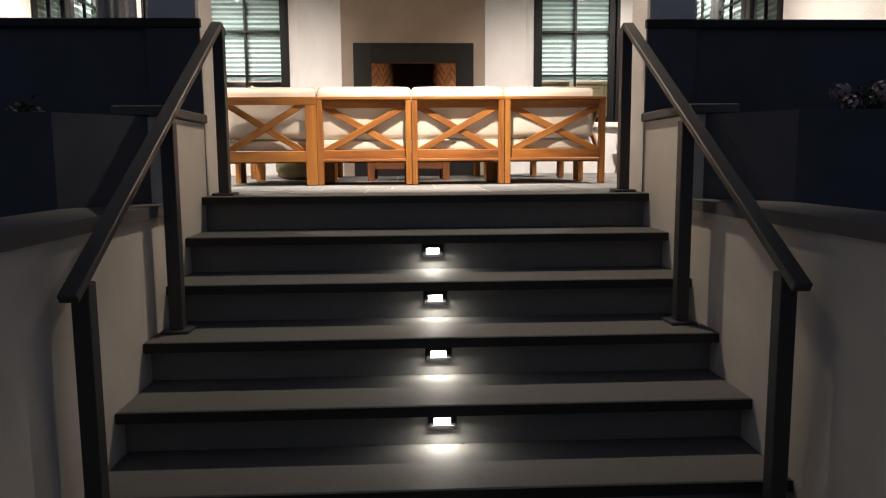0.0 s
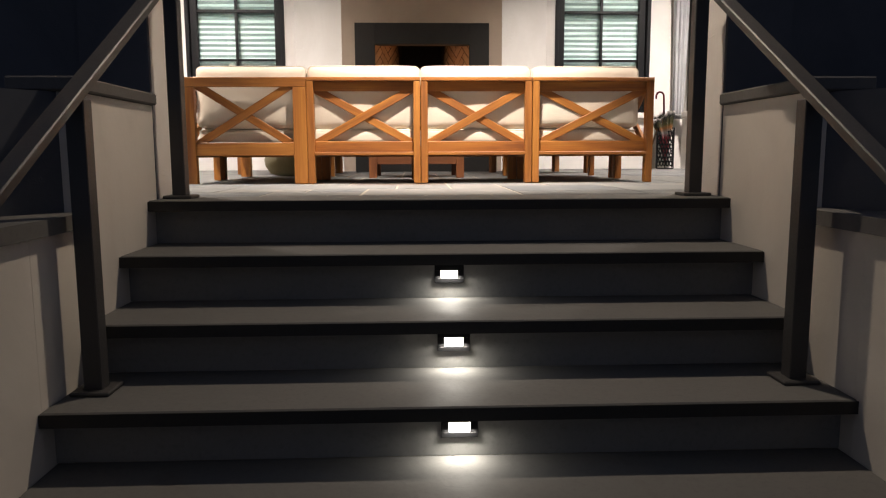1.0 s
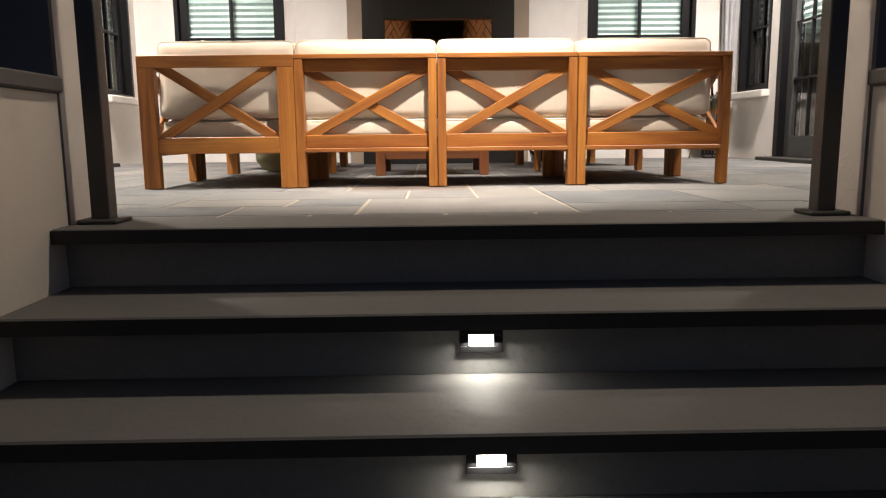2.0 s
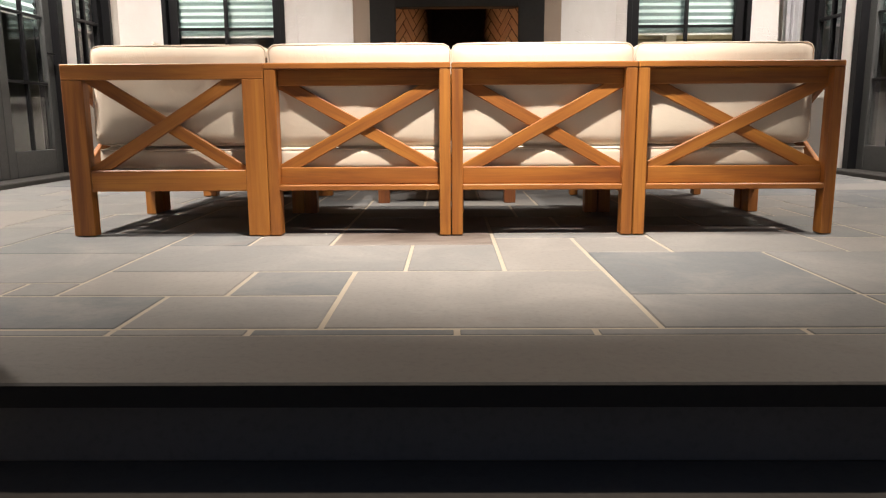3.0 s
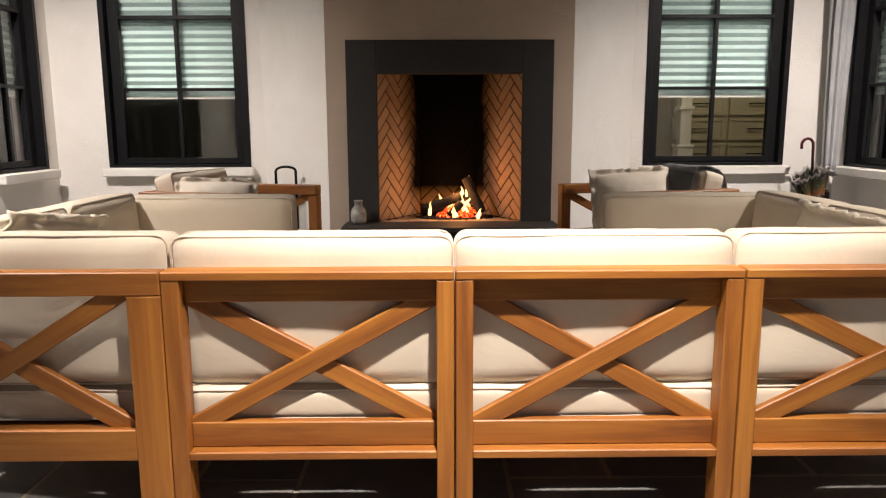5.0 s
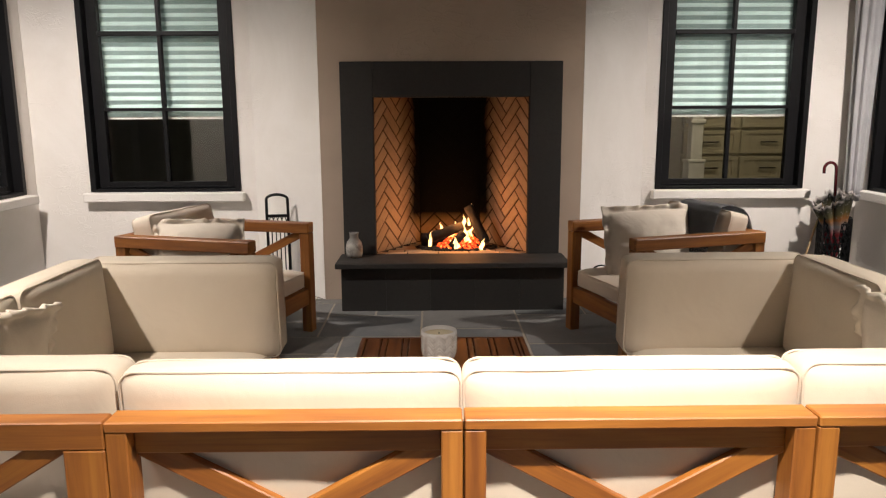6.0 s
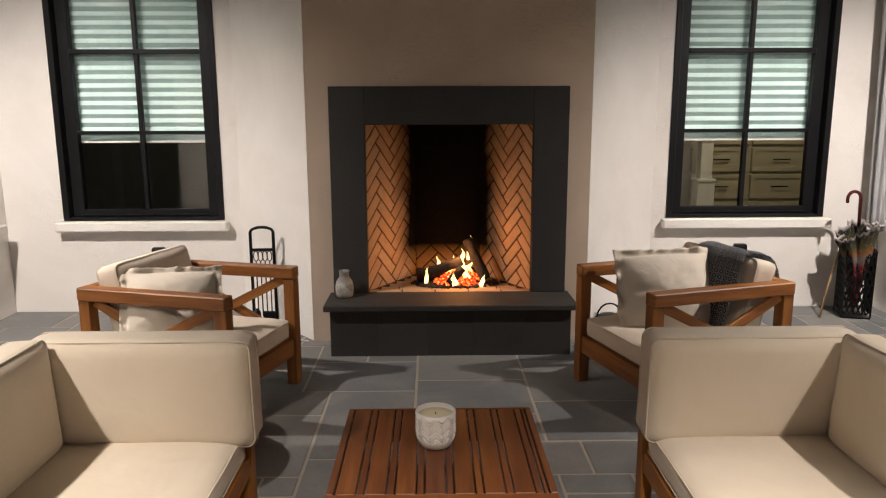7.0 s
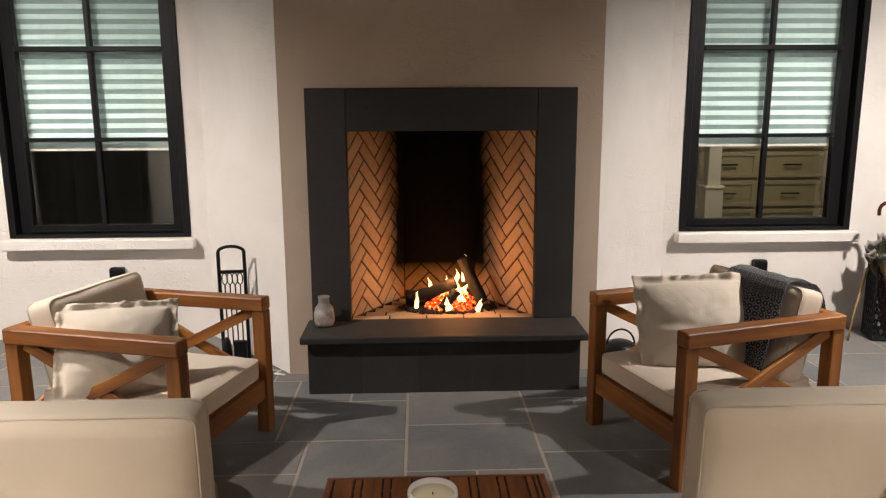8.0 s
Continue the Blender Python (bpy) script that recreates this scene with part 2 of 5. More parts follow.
def firebrick(name="firebrick", tones=((0.50, 0.33, 0.19), (0.56, 0.38, 0.225), (0.46, 0.30, 0.175)), pitted=(0.27, 0.175, 0.11)):
    """Buff bricks or their mortar, sooted black up the middle of the back, in a plume of its own shape."""
    n = Nodes(name)
    p = n.world()
    base = n.ramp(n.random(), (0, tones[0]), (0.5, tones[1]), (1, tones[2]))
    s = n.noise(26, 5, 0.65, p)
    c = n.mix(base.outputs[0], pitted, n.ramp(s.outputs[0], (0.5, (0, 0, 0)), (0.85, (0.6, 0.6, 0.6))).outputs[0])
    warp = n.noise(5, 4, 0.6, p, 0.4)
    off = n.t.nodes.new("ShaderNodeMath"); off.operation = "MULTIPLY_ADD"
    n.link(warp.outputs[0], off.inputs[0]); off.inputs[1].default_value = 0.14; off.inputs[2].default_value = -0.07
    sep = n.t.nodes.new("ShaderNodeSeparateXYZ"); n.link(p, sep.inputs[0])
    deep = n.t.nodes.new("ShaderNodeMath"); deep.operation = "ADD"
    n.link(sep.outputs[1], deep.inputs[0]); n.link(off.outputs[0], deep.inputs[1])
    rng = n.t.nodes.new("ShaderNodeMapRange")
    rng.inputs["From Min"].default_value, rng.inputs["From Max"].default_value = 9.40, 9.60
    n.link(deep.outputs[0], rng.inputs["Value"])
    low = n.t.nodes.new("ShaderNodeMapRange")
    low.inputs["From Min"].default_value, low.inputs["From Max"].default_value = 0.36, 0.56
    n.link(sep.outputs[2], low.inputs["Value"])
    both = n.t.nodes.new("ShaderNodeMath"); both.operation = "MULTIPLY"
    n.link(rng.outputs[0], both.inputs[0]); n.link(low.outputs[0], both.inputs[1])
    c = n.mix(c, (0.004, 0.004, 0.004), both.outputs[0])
    n.b.inputs["Specular IOR Level"].default_value = 0.08
    return n.finish(c, 0.9, n.bump(s.outputs[0], 0.3, 0.004))


def throw_cloth():
    n = Nodes("patterned_throw")
    uv = n.t.nodes.new("ShaderNodeAttribute"); uv.attribute_name = "grain"
    vor = n.t.nodes.new("ShaderNodeTexVoronoi")
    vor.inputs["Scale"].default_value, vor.inputs["Randomness"].default_value = 30, 0.1
    n.link(uv.outputs["Vector"], vor.inputs["Vector"])
    rings = n.t.nodes.new("ShaderNodeMath"); rings.operation = "SINE"
    k = n.t.nodes.new("ShaderNodeMath"); k.operation = "MULTIPLY"; k.inputs[1].default_value = 15
    n.link(vor.outputs["Distance"], k.inputs[0]); n.link(k.outputs[0], rings.inputs[0])
    c = n.ramp(rings.outputs[0], (0.3, (0.06, 0.062, 0.07)), (0.6, (0.2, 0.2, 0.21)), (0.9, (0.5, 0.5, 0.49)))
    th = n.noise(300, 2, 0.5, uv.outputs["Vector"])
    col = n.mix(c.outputs[0], (0.06, 0.06, 0.07), n.ramp(th.outputs[0], (0.4, (0, 0, 0)), (0.7, (0.3, 0.3, 0.3))).outputs[0])
    return n.finish(col, 0.95, n.bump(th.outputs[0], 0.5, 0.002))


def canopy_cloth():
    """Printed umbrella cloth: red towards the tip, then grey, orange and olive rows, a pale scalloped hem."""
    n = Nodes("umbrella_cloth")
    at = n.t.nodes.new("ShaderNodeAttribute")
    at.attribute_name = "band"
    rows = n.ramp(at.outputs["Fac"], (0.0, (0.22, 0.015, 0.025)), (0.5, (0.26, 0.02, 0.03)), (0.6, (0.30, 0.29, 0.28)), (0.70, (0.42, 0.17, 0.045)), (0.78, (0.13, 0.12, 0.05)), (0.94, (0.035, 0.035, 0.03)), (0.98, (0.58, 0.54, 0.51)))
    vor = n.t.nodes.new("ShaderNodeTexVoronoi")
    vor.inputs["Scale"].default_value = 46
    n.link(n.coords(), vor.inputs["Vector"])
    dots = n.ramp(vor.outputs["Distance"], (0.15, (0.5, 0.5, 0.5)), (0.3, (0, 0, 0)))
    c = n.mix(rows.outputs[0], (0.45, 0.42, 0.40), dots.outputs[0])
    return n.finish(c, 0.7)


def flame_stuff():
    n = Nodes("flame")
    at = n.t.nodes.new("ShaderNodeAttribute"); at.attribute_name = "heat"
    p = n.coords()
    s = n.noise(24, 3, 0.6, n.stretch(p, 1, 1, 0.5), 1.2)
    c = n.ramp(at.outputs["Fac"], (0.0, (1.0, 0.62, 0.22)), (0.45, (1.0, 0.33, 0.06)), (1.0, (0.75, 0.10, 0.015)))
    e = n.add("ShaderNodeEmission", Strength=5.5)
    n.link(c.outputs[0], e.inputs["Color"])
    tr = n.t.nodes.new("ShaderNodeBsdfTransparent")
    mixer = n.t.nodes.new("ShaderNodeMixShader")
    add = n.t.nodes.new("ShaderNodeMath"); add.operation = "MULTIPLY_ADD"
    n.link(s.outputs[0], add.inputs[0]); add.inputs[1].default_value = 1.4
    n.link(at.outputs["Fac"], add.inputs[2])
    fac = n.ramp(add.outputs[0], (0.62, (0.1, 0.1, 0.1)), (1.12, (1, 1, 1)))
    n.link(fac.outputs[0], mixer.inputs[0]); n.link(e.outputs[0], mixer.inputs[1]); n.link(tr.outputs[0], mixer.inputs[2])
    n.link(mixer.outputs[0], n.t.nodes["Material Output"].inputs["Surface"])
    return n.m


def ember_stuff():
    n = Nodes("embers")
    s = n.noise(38, 4, 0.65, n.world(), 0.5)
    c = n.ramp(s.outputs[0], (0.42, (0.012, 0.008, 0.007)), (0.52, (0.9, 0.09, 0.015)), (0.66, (1.0, 0.35, 0.08)))
    n.b.inputs["Emission Strength"].default_value = 3.6
    g = n.ramp(s.outputs[0], (0.45, (0, 0, 0)), (0.55, (0.8, 0.06, 0.01)), (0.7, (1.0, 0.4, 0.1)))
    n.link(g.outputs[0], n.b.inputs["Emission Color"])
    return n.finish(c.outputs[0], 0.95, n.bump(s.outputs[0], 0.8, 0.01))


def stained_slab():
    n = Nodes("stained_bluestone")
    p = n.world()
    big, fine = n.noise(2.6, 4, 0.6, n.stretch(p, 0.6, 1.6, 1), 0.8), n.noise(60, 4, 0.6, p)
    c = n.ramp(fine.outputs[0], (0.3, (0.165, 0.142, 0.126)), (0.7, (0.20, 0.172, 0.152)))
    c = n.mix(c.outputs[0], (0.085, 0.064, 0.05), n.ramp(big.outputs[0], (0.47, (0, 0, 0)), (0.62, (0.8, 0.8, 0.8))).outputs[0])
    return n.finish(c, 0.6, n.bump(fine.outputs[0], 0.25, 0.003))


STAINED = stained_slab()
VASE, SHADE, FIREBRICK = vase_glaze(), shade_cloth(), firebrick()
BRICK_JOINT = firebrick("fire_mortar", ((0.10, 0.062, 0.038), (0.11, 0.07, 0.042), (0.09, 0.058, 0.036)), (0.06, 0.04, 0.026))
CANOPY = canopy_cloth()
THROW, FLAME, EMBER = throw_cloth(), flame_stuff(), ember_stuff()


# ---- building helpers ----
def link_mesh(name, bm, material, parent=None, smooth=False):
    me = bpy.data.meshes.new(name)
    bmesh.ops.recalc_face_normals(bm, faces=bm.faces)
    bm.to_mesh(me)
    bm.free()
    me.materials.append(material)
    if smooth:
        for p in me.polygons:
            p.use_smooth = True
    ob = new(name, me)
    ob.parent = parent
    return ob


def part(name, bm, material, parent, label="", smooth=False):
    """Links a bmesh as one mesh object under a thing or a part."""
    ob = link_mesh(name, bm, material, parent, smooth)
    return tagged(ob, label)


def thing(name, label, category, m=None, group="", kind=""):
    ob = new(name)
    ob.empty_display_size = 0.1
    if m is not None:
        ob.matrix_world = m
    return tagged(ob, label, category, group, kind)


def solid(bm, m, size, bevel=0.003):
    """A box of that size with softened edges at the pose m; its longest side carries the grain."""
    t = bmesh.new()
    bmesh.ops.create_cube(t, size=1.0)
    bmesh.ops.scale(t, vec=size, verts=t.verts)
    if bevel:
        bmesh.ops.bevel(t, geom=list(t.edges), offset=min(bevel, min(size) * 0.3), segments=1, affect="EDGES")
    lay = t.verts.layers.float_vector.new("grain")
    order = sorted(range(3), key=lambda i: size[i])
    off = Vector((random.uniform(0, 9), random.uniform(0, 9), random.uniform(0, 9)))
    for v in t.verts:
        v[lay] = Vector((v.co[order[0]], v.co[order[1]], v.co[order[2]])) + off
    t.transform(m)
    me = bpy.data.meshes.new("tmp")
    t.to_mesh(me)
    t.free()
    bm.from_mesh(me)
    bpy.data.meshes.remove(me)
    return bm


def slab(bm, x0, x1, y0, y1, z0, z1, bevel=0.003):
    return solid(bm, pose((x0 + x1) / 2, (y0 + y1) / 2, (z0 + z1) / 2), (abs(x1 - x0), abs(y1 - y0), abs(z1 - z0)), bevel)


def beam(bm, a, b, width, thick, side=(0, 1, 0), bevel=0.003):
    """A bar from a to b; thick is measured along side."""
    a, b = Vector(a), Vector(b)
    z = (b - a).normalized()
    y = (Vector(side) - z * z.dot(Vector(side))).normalized()
    x = y.cross(z)
    m = Matrix((x, y, z)).transposed().to_4x4()
    m.translation = (a + b) / 2
    return solid(bm, m, (width, thick, (b - a).length), bevel)


def one(x0, x1, y0, y1, z0, z1, bevel=0.003):
    return slab(bmesh.new(), x0, x1, y0, y1, z0, z1, bevel)


def lathe(profile, n=32, bm=None, centre=(0, 0, 0)):
    bm = bm or bmesh.new()
    rings = []
    for r, z in profile:
        rings.append([bm.verts.new((centre[0] + r * math.cos(2 * math.pi * i / n), centre[1] + r * math.sin(2 * math.pi * i / n), centre[2] + z)) for i in range(n)])
    for a, b in zip(rings, rings[1:]):
        for i in range(n):
            bm.faces.new((a[i], a[(i + 1) % n], b[(i + 1) % n], b[i]))
    for ring in (rings[0], rings[-1]):
        bm.faces.new(ring)
    return bm


def tube(points, r, n=8, closed=False, bm=None):
    bm = bm or bmesh.new()
    pts = [Vector(p) for p in points]
    rings = []
    for i, p in enumerate(pts):
        d = (pts[(i + 1) % len(pts)] - pts[i - 1]) if closed or 0 < i < len(pts) - 1 else (pts[1] - pts[0] if i == 0 else pts[-1] - pts[-2])
        q = d.normalized().to_track_quat("Z", "Y").to_matrix()
        rr = r[i] if isinstance(r, (list, tuple)) else r
        rings.append([bm.verts.new(p + q @ Vector((rr * math.cos(2 * math.pi * k / n), rr * math.sin(2 * math.pi * k / n), 0))) for k in range(n)])
    pairs = list(zip(rings, rings[1:])) + ([(rings[-1], rings[0])] if closed else [])
    for a, b in pairs:
        best = min(range(n), key=lambda s: (a[0].co - b[s].co).length)
        for k in range(n):
            bm.faces.new((a[k], a[(k + 1) % n], b[(k + 1 + best) % n], b[(k + best) % n]))
    if not closed:
        bm.faces.new(rings[0]), bm.faces.new(rings[-1])
    return bm


def cushion_mesh(w, h, t, r=0.03, bulge=0.012, seed=0, n=14):
    """A stuffed box cushion, w by h, t thick along y, with soft edges and slack faces."""
    bm = bmesh.new()
    bmesh.ops.create_cube(bm, size=2.0)
    bmesh.ops.subdivide_edges(bm, edges=bm.edges, cuts=n, use_grid_fill=True)
    half = Vector((w / 2, t / 2, h / 2))
    for v in bm.verts:
        u = v.co.copy()
        p = Vector((u.x * half.x, u.y * half.y, u.z * half.z))
        inner = Vector([max(-(half[i] - r), min(half[i] - r, p[i])) for i in range(3)])
        d = p - inner
        if d.length > 1e-9:
            p = inner + d.normalized() * r
        s = max(0, 1 - u.x ** 4) * max(0, 1 - u.z ** 4)
        p.y += bulge * s * (1 if u.y > 0 else -1) * abs(u.y)
        e = max(0, 1 - u.x ** 4) * max(0, 1 - u.y ** 2)
        p.z += 0.35 * bulge * e * u.z
        f = noise.noise(Vector((p.x * 5 + seed * 7.3, p.y * 5, p.z * 5)))
        g = noise.noise(Vector((p.x * 14 + seed * 3.1, p.y * 14, p.z * 14)))
        p += Vector((f * 0.4, f, f * 0.4)) * 0.005 + Vector((g, g, g)) * 0.0012
        v.co = p
    return bm


def rounded_loop(w, h, r, y, seed, n=7):
    pts = []
    for cx, cz, a0 in ((w / 2 - r, h / 2 - r, 0), (-w / 2 + r, h / 2 - r, 90), (-w / 2 + r, -h / 2 + r, 180), (w / 2 - r, -h / 2 + r, 270)):
        for k in range(n):
            a = radians(a0 + 90 * k / (n - 1))
            pts.append(Vector((cx + r * math.cos(a), y, cz + r * math.sin(a))))
    out = []
    for i, p in enumerate(pts):
        q = pts[(i + 1) % len(pts)]
        out.append(p)
        steps = int((q - p).length / 0.06)
        for k in range(1, steps):
            out.append(p.lerp(q, k / steps))
    for p in out:
        p += Vector((0, 1, 0.4)) * 0.003 * noise.noise(p * 9 + Vector((seed * 5.1, 0, 0)))
    return out


def cushion(name, w, h, t, m, parent, seed, r=0.032, bulge=0.014):
    ob = part(name, cushion_mesh(w, h, t, r, bulge, seed), CREAM, parent, "", True)
    ob.matrix_local = m
    for y in (-t / 2 + r * 0.42, t / 2 - r * 0.42):
        part("piping", tube(rounded_loop(w - 0.006, h - 0.006, r * 1.05, y, seed), 0.0032, 6, True), PIPING, ob, "", True)
    return ob


# ---- the large structure ----
def structure(name, bm, material, label):
    return tagged(link_mesh(name, bm, material), label, kind="structure")


def wall_with_holes(axis, u0, u1, v0, v1, z0, z1, holes):
    """A wall along axis ('x' or 'y') from u0 to u1, v0 to v1 thick, with openings (u0, u1, z0, z1) through it, in order."""
    bm = bmesh.new()

    def put(a, b, lo, hi):
        if b - a > 1e-4 and hi - lo > 1e-4:
            if axis == "x":
                slab(bm, a, b, v0, v1, lo, hi, 0)
            else:
                slab(bm, v0, v1, a, b, lo, hi, 0)
    u = u0
    for a, b, lo, hi in holes:
        put(u, a, z0, z1)
        put(a, b, z0, lo)
        put(a, b, hi, z1)
        u = b
    put(u, u1, z0, z1)
    return bm


def block(points, z0, z1):
    """An upright prism over that plan."""
    bm = bmesh.new()
    lo = [bm.verts.new((x, y, z0)) for x, y in points]
    hi = [bm.verts.new((x, y, z1)) for x, y in points]
    for i in range(len(points)):
        k = (i + 1) % len(points)
        bm.faces.new((lo[i], lo[k], hi[k], hi[i]))
    bm.faces.new(lo), bm.faces.new(hi)
    return bm


WIN_Z0, WIN_Z1 = 0.70, 2.62
WIN_L, WIN_R = (-2.852, -1.662), (1.650, 2.840)
SIDE_WIN = (9.03, 9.74)
DOOR = (6.36, 8.84)
DOOR_Z1 = 2.5
wall_n = structure("wall_north", wall_with_holes("x", -SIDE_X - 0.25, SIDE_X + 0.25, WALL_Y, WALL_Y + 0.25, 0, CEIL,
                   [(*WIN_L, WIN_Z0, WIN_Z1), (-0.62, 0.62, 0.2, 1.55), (*WIN_R, WIN_Z0, WIN_Z1)]), PLASTER, "hand-trowelled white plaster wall with two black windows")
for sgn, nm in ((-1, "wall_west"), (1, "wall_east")):
    a, b = (-SIDE_X - 0.25, -SIDE_X) if sgn < 0 else (SIDE_X, SIDE_X + 0.25)
    structure(nm, wall_with_holes("y", 4.29, WALL_Y - 0.003, a, b, 0, CEIL, [(*DOOR, 0.0, DOOR_Z1), (*SIDE_WIN, WIN_Z0, WIN_Z1)]),
              PLASTER, "white plaster side wall of the porch")
structure("ceiling", one(-SIDE_X - 0.25, SIDE_X + 0.25, 3.85, WALL_Y + 0.25, CEIL, CEIL + 0.12, 0), UNSEEN_CEILING, "unseen porch ceiling, kept dark to hold back bounced light")

# chimney breast: flat front, both sides splayed back to the wall, firebox opening through the front
BREAST_Y, BREAST_X, SPLAY_X = 9.145, 0.90, 1.54
OPEN_X, OPEN_Z0, OPEN_Z1 = 0.53, 0.33, 1.41
bm = bmesh.new()
for x0, x1, lo, hi in ((-BREAST_X, -OPEN_X - 0.02, 0, CEIL), (OPEN_X + 0.02, BREAST_X, 0, CEIL), (-OPEN_X - 0.02, OPEN_X + 0.02, OPEN_Z1 + 0.02, CEIL), (-OPEN_X - 0.02, OPEN_X + 0.02, 0, OPEN_Z0 - 0.06)):
    slab(bm, x0, x1, BREAST_Y, BREAST_Y + 0.1, lo, hi, 0)
structure("chimney_breast", bm, BREAST, "warm beige plaster chimney breast above the fireplace")
for s in (-1, 1):
    bm = bmesh.new()
    a, b = Vector((s * (BREAST_X + 0.002), BREAST_Y + 0.002)), Vector((s * SPLAY_X, WALL_Y - 0.002))
    inn = Vector((s * (BREAST_X + 0.002), BREAST_Y + 0.12)), Vector((s * (SPLAY_X - 0.16), WALL_Y - 0.002))
    lo = [bm.verts.new((p.x, p.y, 0)) for p in (a, b, inn[1], inn[0])]
    hi = [bm.verts.new((p.x, p.y, CEIL)) for p in (a, b, inn[1], inn[0])]
    for i in range(4):
        bm.faces.new((lo[i], lo[(i + 1) % 4], hi[(i + 1) % 4], hi[i]))
    bm.faces.new(lo), bm.faces.new(hi)
    structure("trim_splay", bm, PLASTER, "white plaster splay beside the chimney breast")

# terrace, stairs and retaining walls
structure("terrace_base", one(-4.6, 4.6, NOSE_Y + 0.1, WALL_Y + 0.25, GROUND, -0.032, 0), MORTAR, "pale mortar bed under the paving")
stairs = thing("stairs", "dark bluestone steps between plaster walls", "stairs", kind="structure")
for i in range(7):
    z, y = -i * RISE, NOSE_Y - i * GOING
    back = y + GOING + 0.088 if i else y + 0.36
    if i:
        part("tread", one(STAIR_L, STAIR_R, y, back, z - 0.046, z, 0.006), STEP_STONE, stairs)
    part("nosing_edge", one(STAIR_L, STAIR_R, y - 0.0025, y - 0.0002, z - 0.045, z - 0.004, 0), SLATE, stairs, "dark stone edge on the front of the step")
    part("riser", one(STAIR_L, STAIR_R, y + 0.085, y + 0.13, z - RISE, z - 0.0475, 0), LIGHTENED_RISER, stairs)
    if i:
        part("step_core", one(STAIR_L, STAIR_R, y + 0.132, NOSE_Y + 0.095, z - RISE + 0.001, z - 0.049, 0), MORTAR, stairs)
part("tread", one(STAIR_L, STAIR_R, NOSE_Y, 4.136, -0.046, -0.0005, 0.005), STEP_STONE, stairs)
structure("ground", one(-40, 40, -45, 14, GROUND - 0.3, GROUND, 0), STEP_STONE, "dark garden ground")
for s, nm in ((-1, "west"), (1, "east")):
    xf = STAIR_L if s < 0 else STAIR_R          # inner face of the stair wall
    def sx(d, xf=xf, s=s):
        return xf + s * d
    structure("wall_stair_low_" + nm, one(sx(0.0), sx(0.28), -1.2, 2.891, GROUND, -0.052, 0), PLASTER_OUT, "low plaster wall beside the steps")
    structure("wall_stair_core_" + nm, block([(sx(0.0), 2.892), (sx(0.28), 2.892), (sx(0.055), 3.244), (sx(0.0), 3.244)], GROUND, -0.052), PLASTER_OUT, "low plaster wall beside the steps")
    structure("cap_low_" + nm, block([(sx(-0.025), -1.23), (sx(0.315), -1.23), (sx(0.315), 2.901), (sx(0.05), 3.243), (sx(-0.025), 3.243)], -0.05, 0.0), CAP_STONE, "grey stone cap on the low stair wall")
    structure("wall_stair_high_" + nm, one(sx(0.0), sx(0.06), 3.246, 3.957, GROUND, 0.397, 0), PLASTER_OUT, "plaster wall stepping up to the terrace")
    structure("cap_high_" + nm, one(sx(-0.022), sx(0.215), 3.225, 3.957, 0.399, 0.447, 0.006), CAP_STONE, "grey stone cap on the upper stair wall")
    structure("planter_wall_" + nm, block([(sx(0.061), 3.247), (sx(0.33), 2.912), (sx(4.5), 2.912), (sx(4.5), 3.069), (sx(0.40), 3.069), (sx(0.20), 3.330), (sx(0.20), 3.957), (sx(0.061), 3.957)], GROUND, 0.397), SHADED_WALL, "retaining wall of a raised bed, its shade put into the colour")
    structure("bed_soil_" + nm, one(sx(0.202), sx(4.5), 3.332, 3.955, GROUND, 0.33, 0), SOIL, "dark soil of the raised bed")
    structure("bed_soil_low_" + nm, one(sx(0.322), sx(6.0), -1.2, 2.909, GROUND, -0.10, 0), SOIL, "dark garden soil beside the steps")
    structure("parapet_" + nm, one(sx(0.29), sx(4.5), 3.978, 4.229, GROUND, 0.916, 0), SHADED_WALL, "parapet wall along the terrace, its shade put into the colour")
    structure("parapet_cap_" + nm, one(sx(0.292), sx(4.55), 3.946, 4.260, 0.918, 0.967, 0.006), SLATE, "black stone cap on the parapet")
    structure("parapet_cap_end_" + nm, one(sx(-0.005), sx(0.29), 3.946, 3.980, 0.918, 0.967, 0.004), SLATE, "black stone cap on the parapet")
    structure("parapet_end_" + nm, one(sx(0.004), sx(0.289), 3.959, 3.981, -0.03, 0.916, 0), SHADED_WALL, "parapet wall along the terrace, its shade put into the colour")
    structure("pillar_" + nm, one(sx(0.012), sx(0.288), 3.982, 4.281, -0.03, CEIL, 0.012), PLASTER, "square white plaster porch pillar")
structure("beam_front", one(-SIDE_X - 0.25, SIDE_X + 0.25, 3.988, 4.270, 2.62, CEIL - 0.002, 0), WHITE_PAINT, "white beam across the porch front")


